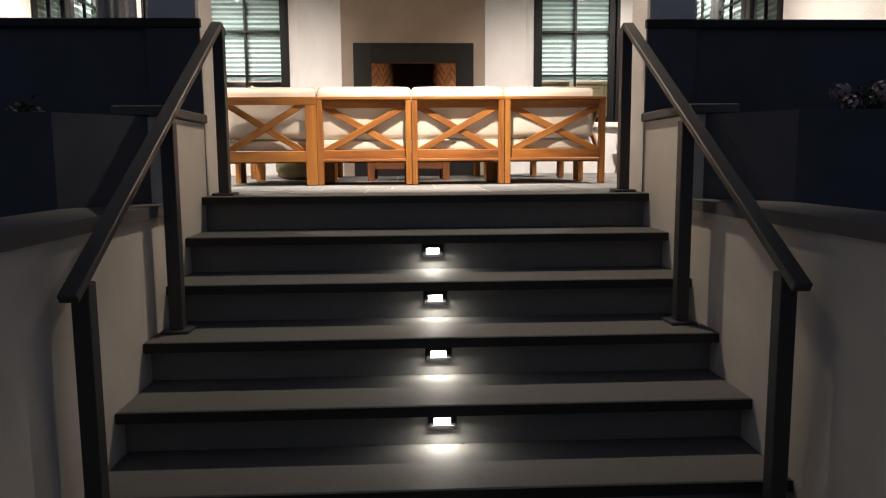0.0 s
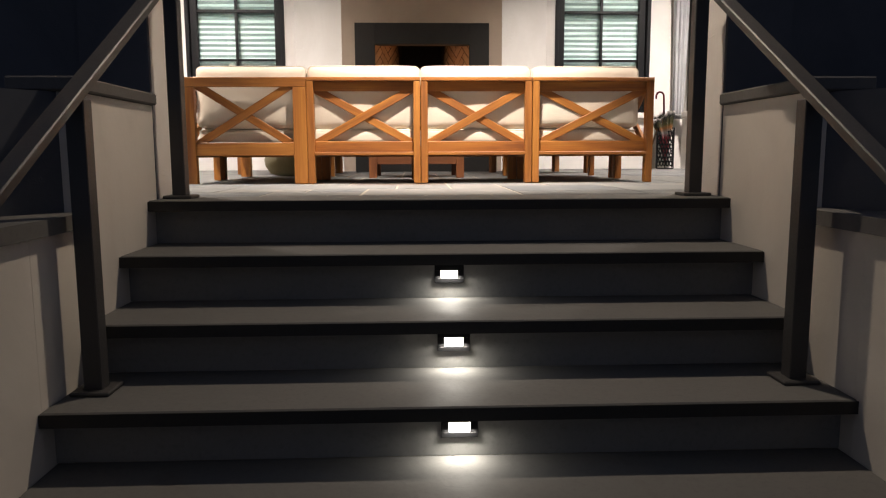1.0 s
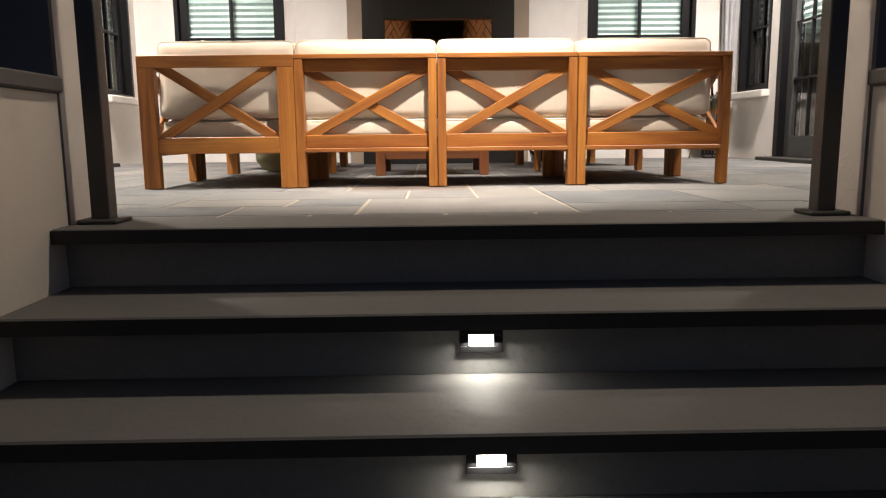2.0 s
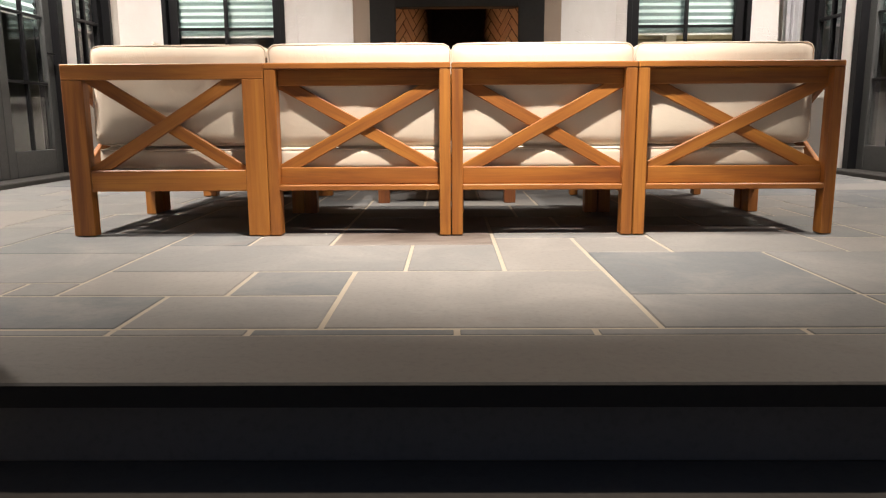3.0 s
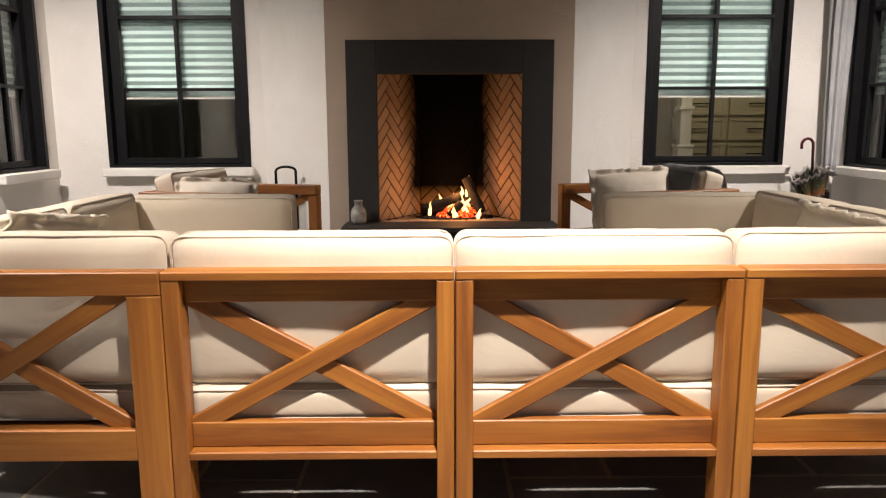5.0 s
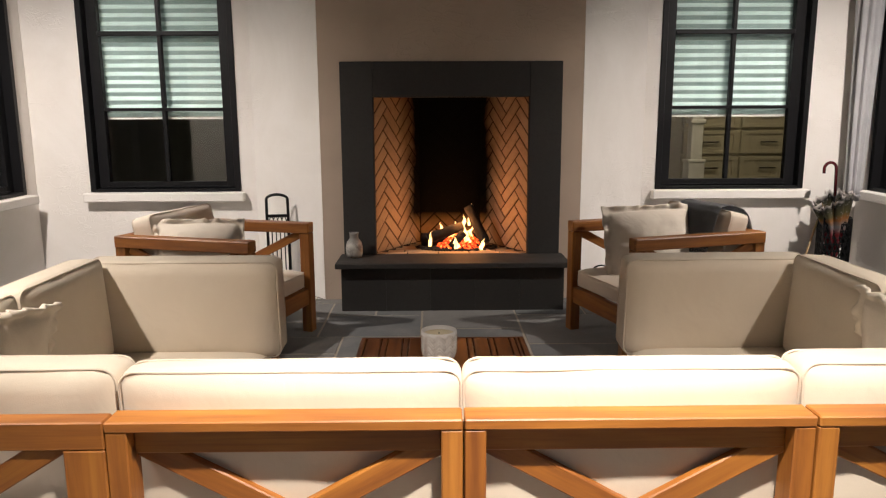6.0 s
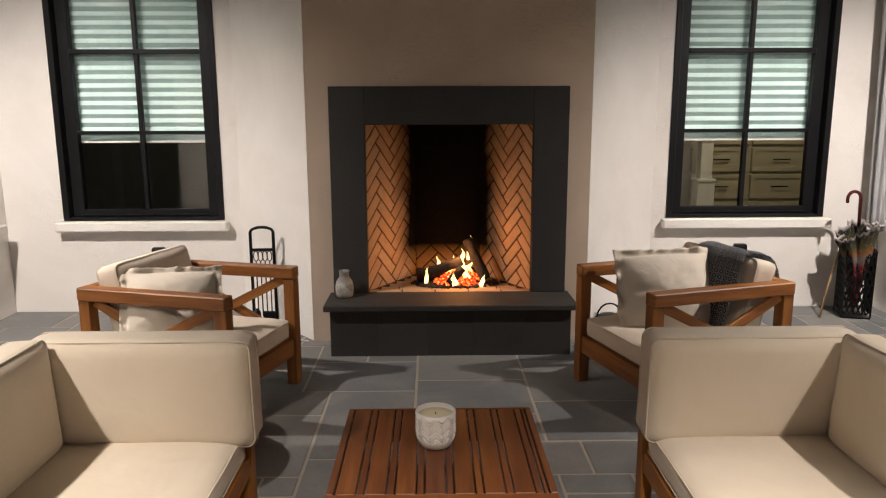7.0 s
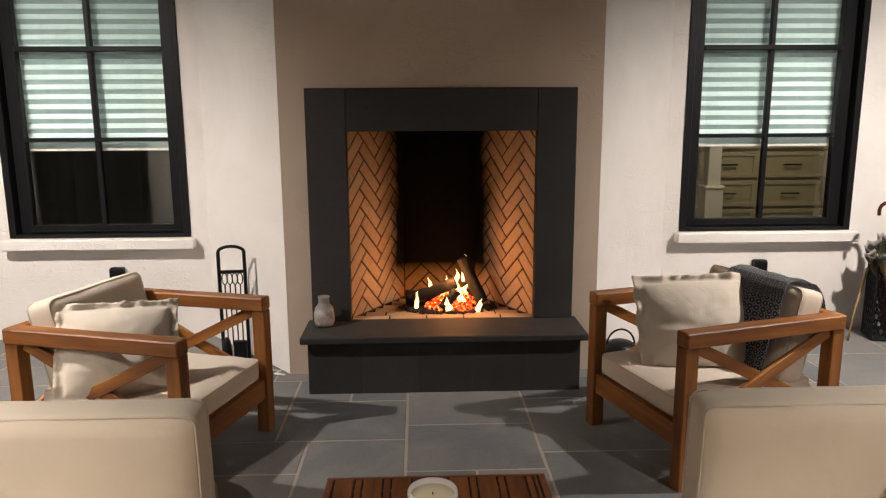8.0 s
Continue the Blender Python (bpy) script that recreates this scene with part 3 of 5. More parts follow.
# ---- windows and doors ----
def blind(parent, x0, x1, z0, z1, y, pleat=0.064):
    bm = bmesh.new()
    lay = bm.faces.layers.float.new("facet")
    k = int((z1 - z0) / pleat)
    n = 5
    rows = []
    for j in range(2 * k + 1):
        z = z1 - j * pleat / 2
        yy = y + (0.013 if j % 2 else -0.004)
        rows.append([bm.verts.new((x0 + (x1 - x0) * i / n, yy + 0.002 * noise.noise(Vector((i * 1.3, z * 3, x0))), z + 0.0015 * noise.noise(Vector((i * .9 + x0, z * 5, 2))))) for i in range(n + 1)])
    for j, (a, b) in enumerate(zip(rows, rows[1:])):
        for i in range(n):
            f = bm.faces.new((a[i], a[i + 1], b[i + 1], b[i]))
            # 1 marks a facet facing down, coloured as shaded
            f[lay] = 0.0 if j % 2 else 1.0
    zb = z1 - k * pleat
    ob = part("blind", bm, SHADE, parent, "pale green pleated blind half drawn")
    part("bottom_rail", one(x0, x1, y - 0.008, y + 0.014, zb - 0.022, zb, 0.003), WHITE_PAINT, ob)
    return ob


def window(name, m, w, sill=True, cols=2, blind_to=1.262):
    """A tall black sash window, w wide, in a wall whose face is local y = 0 and which it goes into along +y; local x from 0 to w."""
    t = thing(name, "black sash window with pleated blind half drawn", "window", m, kind="structure")
    z0, z1 = WIN_Z0, WIN_Z1
    for nm, b in (("casing", (0, 0.045, -0.012, 0.15, z0, z1)), ("casing", (w - 0.045, w, -0.012, 0.15, z0, z1)),
                  ("casing", (0.045, w - 0.045, -0.012, 0.15, z1 - 0.045, z1)), ("casing", (0.045, w - 0.045, -0.012, 0.15, z0, z0 + 0.022)),
                  ("sash", (0.046, 0.128, 0.06, 0.12, z0 + 0.023, z1 - 0.046)), ("sash", (w - 0.128, w - 0.046, 0.06, 0.12, z0 + 0.023, z1 - 0.046)),
                  ("sash", (0.128, w - 0.128, 0.06, 0.12, z0 + 0.023, z0 + 0.075)), ("sash", (0.128, w - 0.128, 0.06, 0.12, z1 - 0.12, z1 - 0.046)),
                  ("sash_lip", (0.11, w - 0.11, 0.045, 0.058, z0 + 0.028, z0 + 0.04))):
        part(nm, one(*b, 0.003), FRAME_BLACK, t)
    gx0, gx1, gz0, gz1 = 0.128, w - 0.128, z0 + 0.075, z1 - 0.12
    for i in range(1, cols):
        xm = gx0 + (gx1 - gx0) * i / cols
        part("muntin", one(xm - 0.016, xm + 0.016, 0.068, 0.112, gz0, gz1, 0.004), FRAME_BLACK, t)
    edges = [gz0, 1.345, 1.925, gz1]
    for zz, hh in ((1.345, 0.013), (1.925, 0.017)):
        part("muntin" if hh < 0.015 else "meeting_rail", one(gx0, gx1, 0.064 if hh < 0.015 else 0.046, 0.114, zz - hh, zz + hh, 0.004), FRAME_BLACK, t)
    for j in range(3):
        for i in range(cols):
            p = part("pane", one(gx0 + (gx1 - gx0) * i / cols, gx0 + (gx1 - gx0) * (i + 1) / cols, 0.088, 0.093, edges[j], edges[j + 1], 0), GLASS, t)
            p.visible_shadow = False
    if sill:
        part("sill", one(-0.035, w + 0.035, -0.085, 0.0, z0 - 0.075, z0 - 0.003, 0.008), PLASTER, t, "white plaster sill")
    if blind_to:
        blind(t, gx0 - 0.03, gx1 + 0.03, blind_to, z1 - 0.05, 0.15)
    return t


window("window_1", pose(WIN_L[0], WALL_Y, 0), WIN_L[1] - WIN_L[0])
window("window_2", pose(WIN_R[0], WALL_Y, 0), WIN_R[1] - WIN_R[0])
window("window_3", pose(-SIDE_X, SIDE_WIN[0], 0, 0, 0, 90), SIDE_WIN[1] - SIDE_WIN[0])
window("window_4", pose(SIDE_X, SIDE_WIN[1], 0, 0, 0, -90), SIDE_WIN[1] - SIDE_WIN[0])


def french_doors(name, m, w, leaves=3):
    t = thing(name, "closed grey-black glazed french doors with blinds", "door", m, kind="structure")
    part("door_frame", one(0, 0.09, -0.015, 0.2, 0.0, DOOR_Z1, 0.004), FRAME_BLACK, t)
    part("door_frame", one(w - 0.09, w, -0.015, 0.2, 0.0, DOOR_Z1, 0.004), FRAME_BLACK, t)
    part("door_frame", one(0.09, w - 0.09, -0.015, 0.2, DOOR_Z1 - 0.08, DOOR_Z1, 0.004), FRAME_BLACK, t)
    part("threshold", one(-0.05, w + 0.05, -0.16, 0.2, -0.004, 0.035, 0.006), SLATE, t, "dark stone threshold")
    lw = (w - 0.18) / leaves
    for k in range(leaves):
        a, b = 0.09 + k * lw + 0.003, 0.09 + (k + 1) * lw - 0.003
        leaf = part("door_leaf", one(a, a + 0.1, 0.05, 0.1, 0.037, DOOR_Z1 - 0.083, 0.004), FRAME_GREY, t)
        for nm, q in (("stile", (b - 0.1, b, 0.05, 0.1, 0.037, DOOR_Z1 - 0.083)), ("bottom_rail", (a + 0.1, b - 0.1, 0.05, 0.1, 0.037, 0.235)),
                      ("top_rail", (a + 0.1, b - 0.1, 0.05, 0.1, DOOR_Z1 - 0.2, DOOR_Z1 - 0.083))):
            part(nm, one(*q, 0.004), FRAME_GREY, leaf)
        mid = (a + b) / 2
        part("muntin", one(mid - 0.011, mid + 0.011, 0.058, 0.094, 0.235, DOOR_Z1 - 0.2, 0.003), FRAME_BLACK, leaf)
        zs = [0.235, 0.76, 1.28, 1.80, DOOR_Z1 - 0.2]
        for zz in zs[1:-1]:
            part("muntin", one(a + 0.1, b - 0.1, 0.058, 0.094, zz - 0.011, zz + 0.011, 0.003), FRAME_BLACK, leaf)
        for lo, hi in zip(zs, zs[1:]):
            for x0, x1 in ((a + 0.1, mid), (mid, b - 0.1)):
                p = part("pane", one(x0, x1, 0.073, 0.078, lo, hi, 0), GLASS, leaf)
                p.visible_shadow = False
        blind(t, a + 0.08, b - 0.08, 1.24, DOOR_Z1 - 0.12, 0.13)
        hd = bmesh.new()
        beam(hd, (b - 0.05, 0.05, 1.0), (b - 0.05, 0.012, 1.0), 0.016, 0.016, (0, 0, 1))
        beam(hd, (b - 0.045, 0.016, 1.0), (b - 0.15, 0.016, 1.0), 0.018, 0.014, (0, 1, 0))
        part("handle", hd, BLACK_METAL, leaf)
    return t


french_doors("door_1", pose(-SIDE_X, DOOR[0], 0, 0, 0, 90), DOOR[1] - DOOR[0])
french_doors("door_2", pose(SIDE_X, DOOR[1], 0, 0, 0, -90), DOOR[1] - DOOR[0])

# dim rooms behind the glass
def room(name, x0, x1, y0, y1, open_side):
    bm = bmesh.new()
    t = 0.08
    slab(bm, x0, x1, y0, y1, -0.1, 0.0, 0), slab(bm, x0, x1, y0, y1, CEIL, CEIL + 0.1, 0)
    if open_side != "s":
        slab(bm, x0, x1, y0 - t, y0, -0.1, CEIL, 0)
    if open_side != "n":
        slab(bm, x0, x1, y1, y1 + t, -0.1, CEIL, 0)
    if open_side != "w":
        slab(bm, x0 - t, x0, y0, y1, -0.1, CEIL, 0)
    if open_side != "e":
        slab(bm, x1, x1 + t, y0, y1, -0.1, CEIL, 0)
    structure(name, bm, ROOM_WALL, "dim room behind the windows")


room("room_west", -5.2, -1.35, WALL_Y + 0.252, 12.6, "s")
room("room_east", 1.35, 5.2, WALL_Y + 0.252, 12.6, "s")
room("room_side_west", -5.2, -SIDE_X - 0.252, 5.8, WALL_Y + 0.16, "e")
room("room_side_east", SIDE_X + 0.252, 5.2, 5.8, WALL_Y + 0.16, "w")


def drawer_cabinet():
    t = thing("drawer_cabinet", "cream painted cabinet with dark bar-handled drawers", "cabinet", pose(2.05, 12.0, 0))
    part("body", one(-0.13, 2.42, 0.05, 0.58, 0.0, 2.3, 0.004), CABINET, t)
    for i in range(4):
        for j in range(8):
            x0, z0 = -0.105 + i * 0.63, 0.03 + j * 0.28
            x1, z1 = x0 + 0.59, z0 + 0.25
            d = part("drawer", one(x0, x1, 0.02, 0.049, z0, z1, 0.004), CABINET, t)
            for q in ((x0, x1, 0.005, 0.019, z0, z0 + 0.04), (x0, x1, 0.005, 0.019, z1 - 0.04, z1),
                      (x0, x0 + 0.045, 0.005, 0.019, z0 + 0.04, z1 - 0.04), (x1 - 0.045, x1, 0.005, 0.019, z0 + 0.04, z1 - 0.04)):
                part("moulding", one(*q, 0.003), CABINET, d)
            mid = (x0 + x1) / 2
            part("handle", one(mid - 0.09, mid + 0.09, -0.02, -0.006, z0 + 0.12, z0 + 0.133, 0.003), BLACK_METAL, d)
            for hx in (mid - 0.075, mid + 0.065):
                part("handle_foot", one(hx, hx + 0.01, -0.008, 0.021, z0 + 0.121, z0 + 0.132, 0), BLACK_METAL, d)


drawer_cabinet()
post = thing("room_post", "white square post with cap and base mouldings", "post", pose(2.6, 11.72, 0), kind="structure")
part("shaft", one(-0.06, 0.06, -0.06, 0.06, 0.0, CEIL, 0.006), WHITE_PAINT, post)
for z0, z1, w in ((0.0, 0.80, 0.085), (0.80, 0.83, 0.095), (1.20, 1.24, 0.08)):
    part("moulding", one(-w, w, -w, w, z0, z1, 0.006), WHITE_PAINT, post)


# ---- fireplace ----
def clip_poly(poly, x0, x1, z0, z1):
    for inside, cut in ((lambda p: p[0] >= x0, lambda a, b: (x0 - a[0]) / (b[0] - a[0])), (lambda p: p[0] <= x1, lambda a, b: (x1 - a[0]) / (b[0] - a[0])),
                        (lambda p: p[1] >= z0, lambda a, b: (z0 - a[1]) / (b[1] - a[1])), (lambda p: p[1] <= z1, lambda a, b: (z1 - a[1]) / (b[1] - a[1]))):
        out = []
        for i, p in enumerate(poly):
            q = poly[(i + 1) % len(poly)]
            if inside(p):
                out.append(p)
            if inside(p) != inside(q):
                k = cut(p, q)
                out.append((p[0] + k * (q[0] - p[0]), p[1] + k * (q[1] - p[1])))
        poly = out
        if len(poly) < 3:
            return []
    return poly


def prism(poly, m, depth):
    """A flat piece with that outline, its face at local y = 0, chamfered towards the viewer."""
    bm = bmesh.new()
    cx, cz = sum(p[0] for p in poly) / len(poly), sum(p[1] for p in poly) / len(poly)
    front = [bm.verts.new(m @ Vector((cx + (x - cx) * 0.97, 0, cz + (z - cz) * 0.97))) for x, z in poly]
    edge = [bm.verts.new(m @ Vector((x, 0.003, z))) for x, z in poly]
    back = [bm.verts.new(m @ Vector((x, depth, z))) for x, z in poly]
    for a, b in ((front, edge), (edge, back)):
        for i in range(len(poly)):
            bm.faces.new((a[i], a[(i + 1) % len(poly)], b[(i + 1) % len(poly)], b[i]))
    bm.faces.new(front), bm.faces.new(back)
    return bm


def herringbone(parent, m, w, h, bl=0.228, bw=0.076, joint=0.011):
    """Bricks at 45 degrees over a panel w by h; local x across, z up, facing -y."""
    turn = Matrix.Rotation(radians(45), 2)
    span = int((w + h) / bw) + 4
    for i in range(-span, span):
        for j in range(-span, span):
            for flat in (True, False):
                # classic herringbone: pairs of bricks that step along the diagonal
                k = (i - j) % 6
                if flat and k == 0:
                    box = (i * bw, j * bw, i * bw + bl, j * bw + bw)
                elif not flat and k == 5:
                    box = (i * bw, j * bw, i * bw + bw, j * bw + bl)
                else:
                    continue
                g = joint / 2
                c = [(box[0] + g, box[1] + g), (box[2] - g, box[1] + g), (box[2] - g, box[3] - g), (box[0] + g, box[3] - g)]
                c = [tuple(turn @ Vector(p)) for p in c]
                c = clip_poly(c, 0.003, w - 0.003, 0.003, h - 0.003)
                if len(c) >= 3:
                    area = abs(sum(c[q][0] * c[(q + 1) % len(c)][1] - c[(q + 1) % len(c)][0] * c[q][1] for q in range(len(c)))) / 2
                    if area > 0.0004:
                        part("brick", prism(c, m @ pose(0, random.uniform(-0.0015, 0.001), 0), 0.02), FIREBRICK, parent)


fireplace = thing("fireplace", "dark slate fireplace with raised hearth and herringbone firebrick", "fireplace")
SUR = BREAST_Y - 0.035
for q in ((-0.752, -OPEN_X, SUR, BREAST_Y - 0.001, OPEN_Z0, 1.645), (OPEN_X, 0.752, SUR, BREAST_Y - 0.001, OPEN_Z0, 1.645), (-OPEN_X, OPEN_X, SUR, BREAST_Y - 0.001, OPEN_Z1, 1.645)):
    part("surround_slab", one(*q, 0.004), SLATE, fireplace)
for q in ((-OPEN_X - 0.02, -OPEN_X, BREAST_Y, BREAST_Y + 0.09, OPEN_Z0, OPEN_Z1), (OPEN_X, OPEN_X + 0.02, BREAST_Y, BREAST_Y + 0.09, OPEN_Z0, OPEN_Z1), (-OPEN_X - 0.02, OPEN_X + 0.02, BREAST_Y, BREAST_Y + 0.09, OPEN_Z1, OPEN_Z1 + 0.019)):
    part("reveal", one(*q, 0), SLATE, fireplace)
part("hearth_slab", one(-0.778, 0.778, 8.785, SUR + 0.03, 0.293, 0.33, 0.005), SLATE, fireplace, "honed slate hearth slab")
for i in range(5):
    x0 = -0.742 + i * 0.2968
    part("hearth_face", one(x0 + 0.0003, x0 + 0.2965, 8.822, BREAST_Y - 0.002, 0.0, 0.292, 0.0005), SLATE, fireplace)
FB_Y, FB_X, FB_BACK = BREAST_Y + 0.02, 0.53, 0.23
FB_DEEP = 9.66
slant = math.hypot(FB_X - FB_BACK, FB_DEEP - FB_Y)
ang = math.degrees(math.atan2(FB_DEEP - FB_Y, FB_X - FB_BACK))
left_m = pose(-FB_X, FB_Y, OPEN_Z0, 0, 0, ang)
right_m = pose(FB_BACK, FB_DEEP, OPEN_Z0, 0, 0, -ang)
back_m = pose(-FB_BACK, FB_DEEP, OPEN_Z0)
for nm, m, w in (("firebox_side", left_m, slant), ("firebox_side", right_m, slant), ("firebox_back", back_m, 2 * FB_BACK)):
    bm = bmesh.new()
    solid(bm, m @ pose(w / 2, 0.034, 0.6), (w + 0.02, 0.06, 1.24), 0)
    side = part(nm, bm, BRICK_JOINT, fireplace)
    herringbone(side, m, w, 1.16)
part("firebox_top", one(-0.56, 0.56, BREAST_Y + 0.1, FB_DEEP + 0.06, 1.56, 1.62, 0), CHAR, fireplace)
floor_ob = part("firebox_floor", one(-0.56, 0.56, SUR + 0.031, FB_DEEP + 0.05, 0.24, 0.322, 0), CHAR, fireplace)
for j in range(7):
    y0 = SUR + 0.033 + j * 0.078
    half = FB_X if y0 < FB_Y else FB_X - (y0 + 0.07 - FB_Y) * (FB_X - FB_BACK) / (FB_DEEP - FB_Y)
    x = -half + 0.004 - (0.1 if j % 2 else 0)
    while x < half - 0.01:
        a, b = max(x, -half), min(x + 0.21, half)
        if b - a > 0.02:
            part("brick", one(a, b, y0, y0 + 0.071, 0.3221, 0.3301 + random.uniform(-0.001, 0.001), 0.003), FIREBRICK, floor_ob)
        x += 0.218


def rough_log(name, a, b, r, seed, parent=None, label=""):
    a, b = Vector(a), Vector(b)
    bm = bmesh.new()
    n, rings = 18, []
    q = (b - a).to_track_quat("Z", "Y").to_matrix()
    for k in range(25):
        p = a.lerp(b, k / 24)
        ring = []
        for i in range(n):
            an = 2 * math.pi * i / n
            rr = r * (1 + 0.22 * noise.noise(Vector((math.cos(an) * 1.5, math.sin(an) * 1.5, k * 0.22 + seed * 9))) + 0.10 * noise.noise(Vector((math.cos(an) * 6, math.sin(an) * 6, k * 0.7 + seed))))
            ring.append(bm.verts.new(p + q @ Vector((rr * math.cos(an), rr * math.sin(an), 0))))
        rings.append(ring)
    for u, v in zip(rings, rings[1:]):
        for i in range(n):
            bm.faces.new((u[i], u[(i + 1) % n], v[(i + 1) % n], v[i]))
    bm.faces.new(rings[0]), bm.faces.new(rings[-1])
    ob = link_mesh(name, bm, CHAR, parent, True)
    return tagged(ob, label or "charred burning log in the fire", "log", "logs in the fire")


FZ = 0.331
rough_log("log", (-0.17, 9.28, FZ + 0.085), (0.085, 9.33, FZ + 0.165), 0.036, 1)
rough_log("log", (0.13, 9.40, FZ + 0.30), (0.245, 9.30, FZ + 0.045), 0.036, 2)
rough_log("log", (-0.22, 9.42, FZ + 0.05), (0.22, 9.45, FZ + 0.05), 0.045, 3)
rough_log("log", (0.0, 9.26, FZ + 0.02), (0.09, 9.30, FZ + 0.12), 0.03, 4)

bm = bmesh.new()
rng = random.Random(5)
for k in range(420):
    a, d = rng.uniform(0, 2 * math.pi), math.sqrt(rng.random())
    x, y = 0.07 + 0.17 * d * math.cos(a), 9.36 + 0.11 * d * math.sin(a)
    z = FZ + (1 - d) * 0.15 * rng.random() + 0.008
    s = rng.uniform(0.008, 0.022)
    m = pose(x, y, z, rng.uniform(0, 360), rng.uniform(0, 360), rng.uniform(0, 360))
    bmesh.ops.create_icosphere(bm, subdivisions=1, radius=s, matrix=m @ Matrix.Diagonal((1, 0.6, rng.uniform(0.5, 1.4), 1)))
tagged(link_mesh("embers", bm, EMBER), "glowing orange embers under the logs", "embers", kind="stuff")
bm = bmesh.new()
for k in range(420):
    a, d = rng.uniform(0, 2 * math.pi), 0.55 + 0.65 * rng.random()
    x, y = 0.04 + 0.25 * d * math.cos(a), 9.35 + 0.11 * d * math.sin(a)
    m = pose(x, y, FZ + 0.005, rng.uniform(0, 360), rng.uniform(0, 360), rng.uniform(0, 360))
    bmesh.ops.create_icosphere(bm, subdivisions=1, radius=rng.uniform(0.005, 0.014), matrix=m)
tagged(link_mesh("ash", bm, ASH), "grey ash and charcoal crumbs round the fire", "ash", kind="stuff")


def flame(x, y, z, h, r, lean, seed):
    bm = bmesh.new()
    lay = bm.verts.layers.float.new("heat")
    n, rows, rings = 14, 22, []
    for k in range(rows):
        u = k / (rows - 1)
        rr = r * (math.sin(math.pi * min(1, u * 0.9 + 0.14)) ** 0.8) * (1 - u) ** 0.55 + 0.0008
        ox = lean * u * u + 0.35 * r * 2 * noise.noise(Vector((u * 3, seed * 4.1, 0))) * u * 2
        oy = 0.3 * r * noise.noise(Vector((0, u * 3, seed * 2.7)))
        ring = []
        for i in range(n):
            an = 2 * math.pi * i / n
            w = 1 + 0.45 * noise.noise(Vector((math.cos(an) * 1.4, math.sin(an) * 1.4, u * 4 + seed)))
            v = bm.verts.new((x + ox + rr * w * math.cos(an), y + oy + 0.55 * rr * w * math.sin(an), z + h * u))
            v[lay] = u
            ring.append(v)
        rings.append(ring)
    for a, b in zip(rings, rings[1:]):
        for i in range(n):
            bm.faces.new((a[i], a[(i + 1) % n], b[(i + 1) % n], b[i]))
    return tagged(link_mesh("flame", bm, FLAME, None, True), "bright orange flame rising from the logs", "flame", "flames of the fire")


for x, y, z, h, r, lean, seed in ((0.085, 9.37, 0.06, 0.185, 0.036, 0.012, 1), (0.02, 9.36, 0.04, 0.12, 0.04, -0.01, 9), (0.13, 9.35, 0.04, 0.13, 0.032, 0.02, 10), (0.135, 9.385, 0.16, 0.17, 0.013, 0.012, 2), (0.035, 9.245, 0.01, 0.09, 0.026, 0.01, 3),
                                  (-0.155, 9.25, 0.03, 0.11, 0.016, 0.012, 4), (0.215, 9.255, 0.0, 0.085, 0.02, 0.02, 5), (-0.06, 9.43, 0.06, 0.12, 0.02, -0.02, 6),
                                  (0.02, 9.42, 0.08, 0.11, 0.022, 0.01, 7), (0.11, 9.30, 0.05, 0.11, 0.022, 0.0, 8)):
    flame(x, y, FZ + z, h, r, lean, seed)


# ---- sectional sofa ----
FRAME_H, DECK = 0.678, 0.25
BACK_T = 0.065


def back_panel(parent, w, recessed, y=0.0, foot=True, leg=None):
    """The back of a seat along local x from 0 to w, its outer face at local y = 0, with an X brace."""
    h = FRAME_H
    if recessed:
        pw = leg or 0.044
        for x0 in (0.0, w - pw):
            part("leg", one(x0, x0 + pw, 0, BACK_T, 0.004, h - 0.0235), ACACIA, parent)
        part("top_rail", one(0, w, -0.002, BACK_T, h - 0.023, h), ACACIA, parent)
        part("inner_rail", one(pw, w - pw, 0.036, BACK_T - 0.003, h - 0.085, h - 0.0235), ACACIA, parent)
        part("bottom_ledge", one(pw, w - pw, 0.0, BACK_T - 0.004, 0.184, 0.206), ACACIA, parent)
        part("bottom_rail", one(pw, w - pw, 0.034, BACK_T - 0.003, 0.2065, 0.274), ACACIA, parent)
        ya = 0.049
    else:
        pw = 0.085
        for x0 in (0.0, w - pw):
            part("leg", one(x0, x0 + pw, 0, 0.05, 0.004, h - 0.0605), ACACIA, parent)
        part("top_rail", one(0, w, 0, 0.05, h - 0.06, h), ACACIA, parent)
        part("bottom_rail", one(pw, w - pw, 0.004, 0.046, 0.183, 0.267), ACACIA, parent)
        ya = 0.024
    z0, z1 = 0.274 - (0 if recessed else 0.006), h - (0.085 if recessed else 0.06)
    inset = 0.03
    for a, b, yy in (((pw + inset, z1), (w - pw - inset, z0), ya + 0.012), ((pw + inset, z0), (w - pw - inset, z1), ya)):
        d = Vector((b[0] - a[0], 0, b[1] - a[1])).normalized()
        part("cross_brace", beam(bmesh.new(), (a[0] - d.x * 0.03, yy, a[1] - d.z * 0.03), (b[0] + d.x * 0.03, yy, b[1] + d.z * 0.03), 0.05, 0.022, (0, 1, 0)), ACACIA, parent)


def deck(parent, x0, x1, y0, y1, material=None):
    part("apron", one(x0, x1, y1 - 0.03, y1, 0.172, DECK), material or ACACIA, parent)
    n = 7
    for k in range(n):
        yy = y0 + (y1 - 0.035 - y0) * (k + 0.15) / n
        part("seat_slat", one(x0, x1, yy, yy + 0.06, DECK - 0.022, DECK), material or ACACIA, parent)


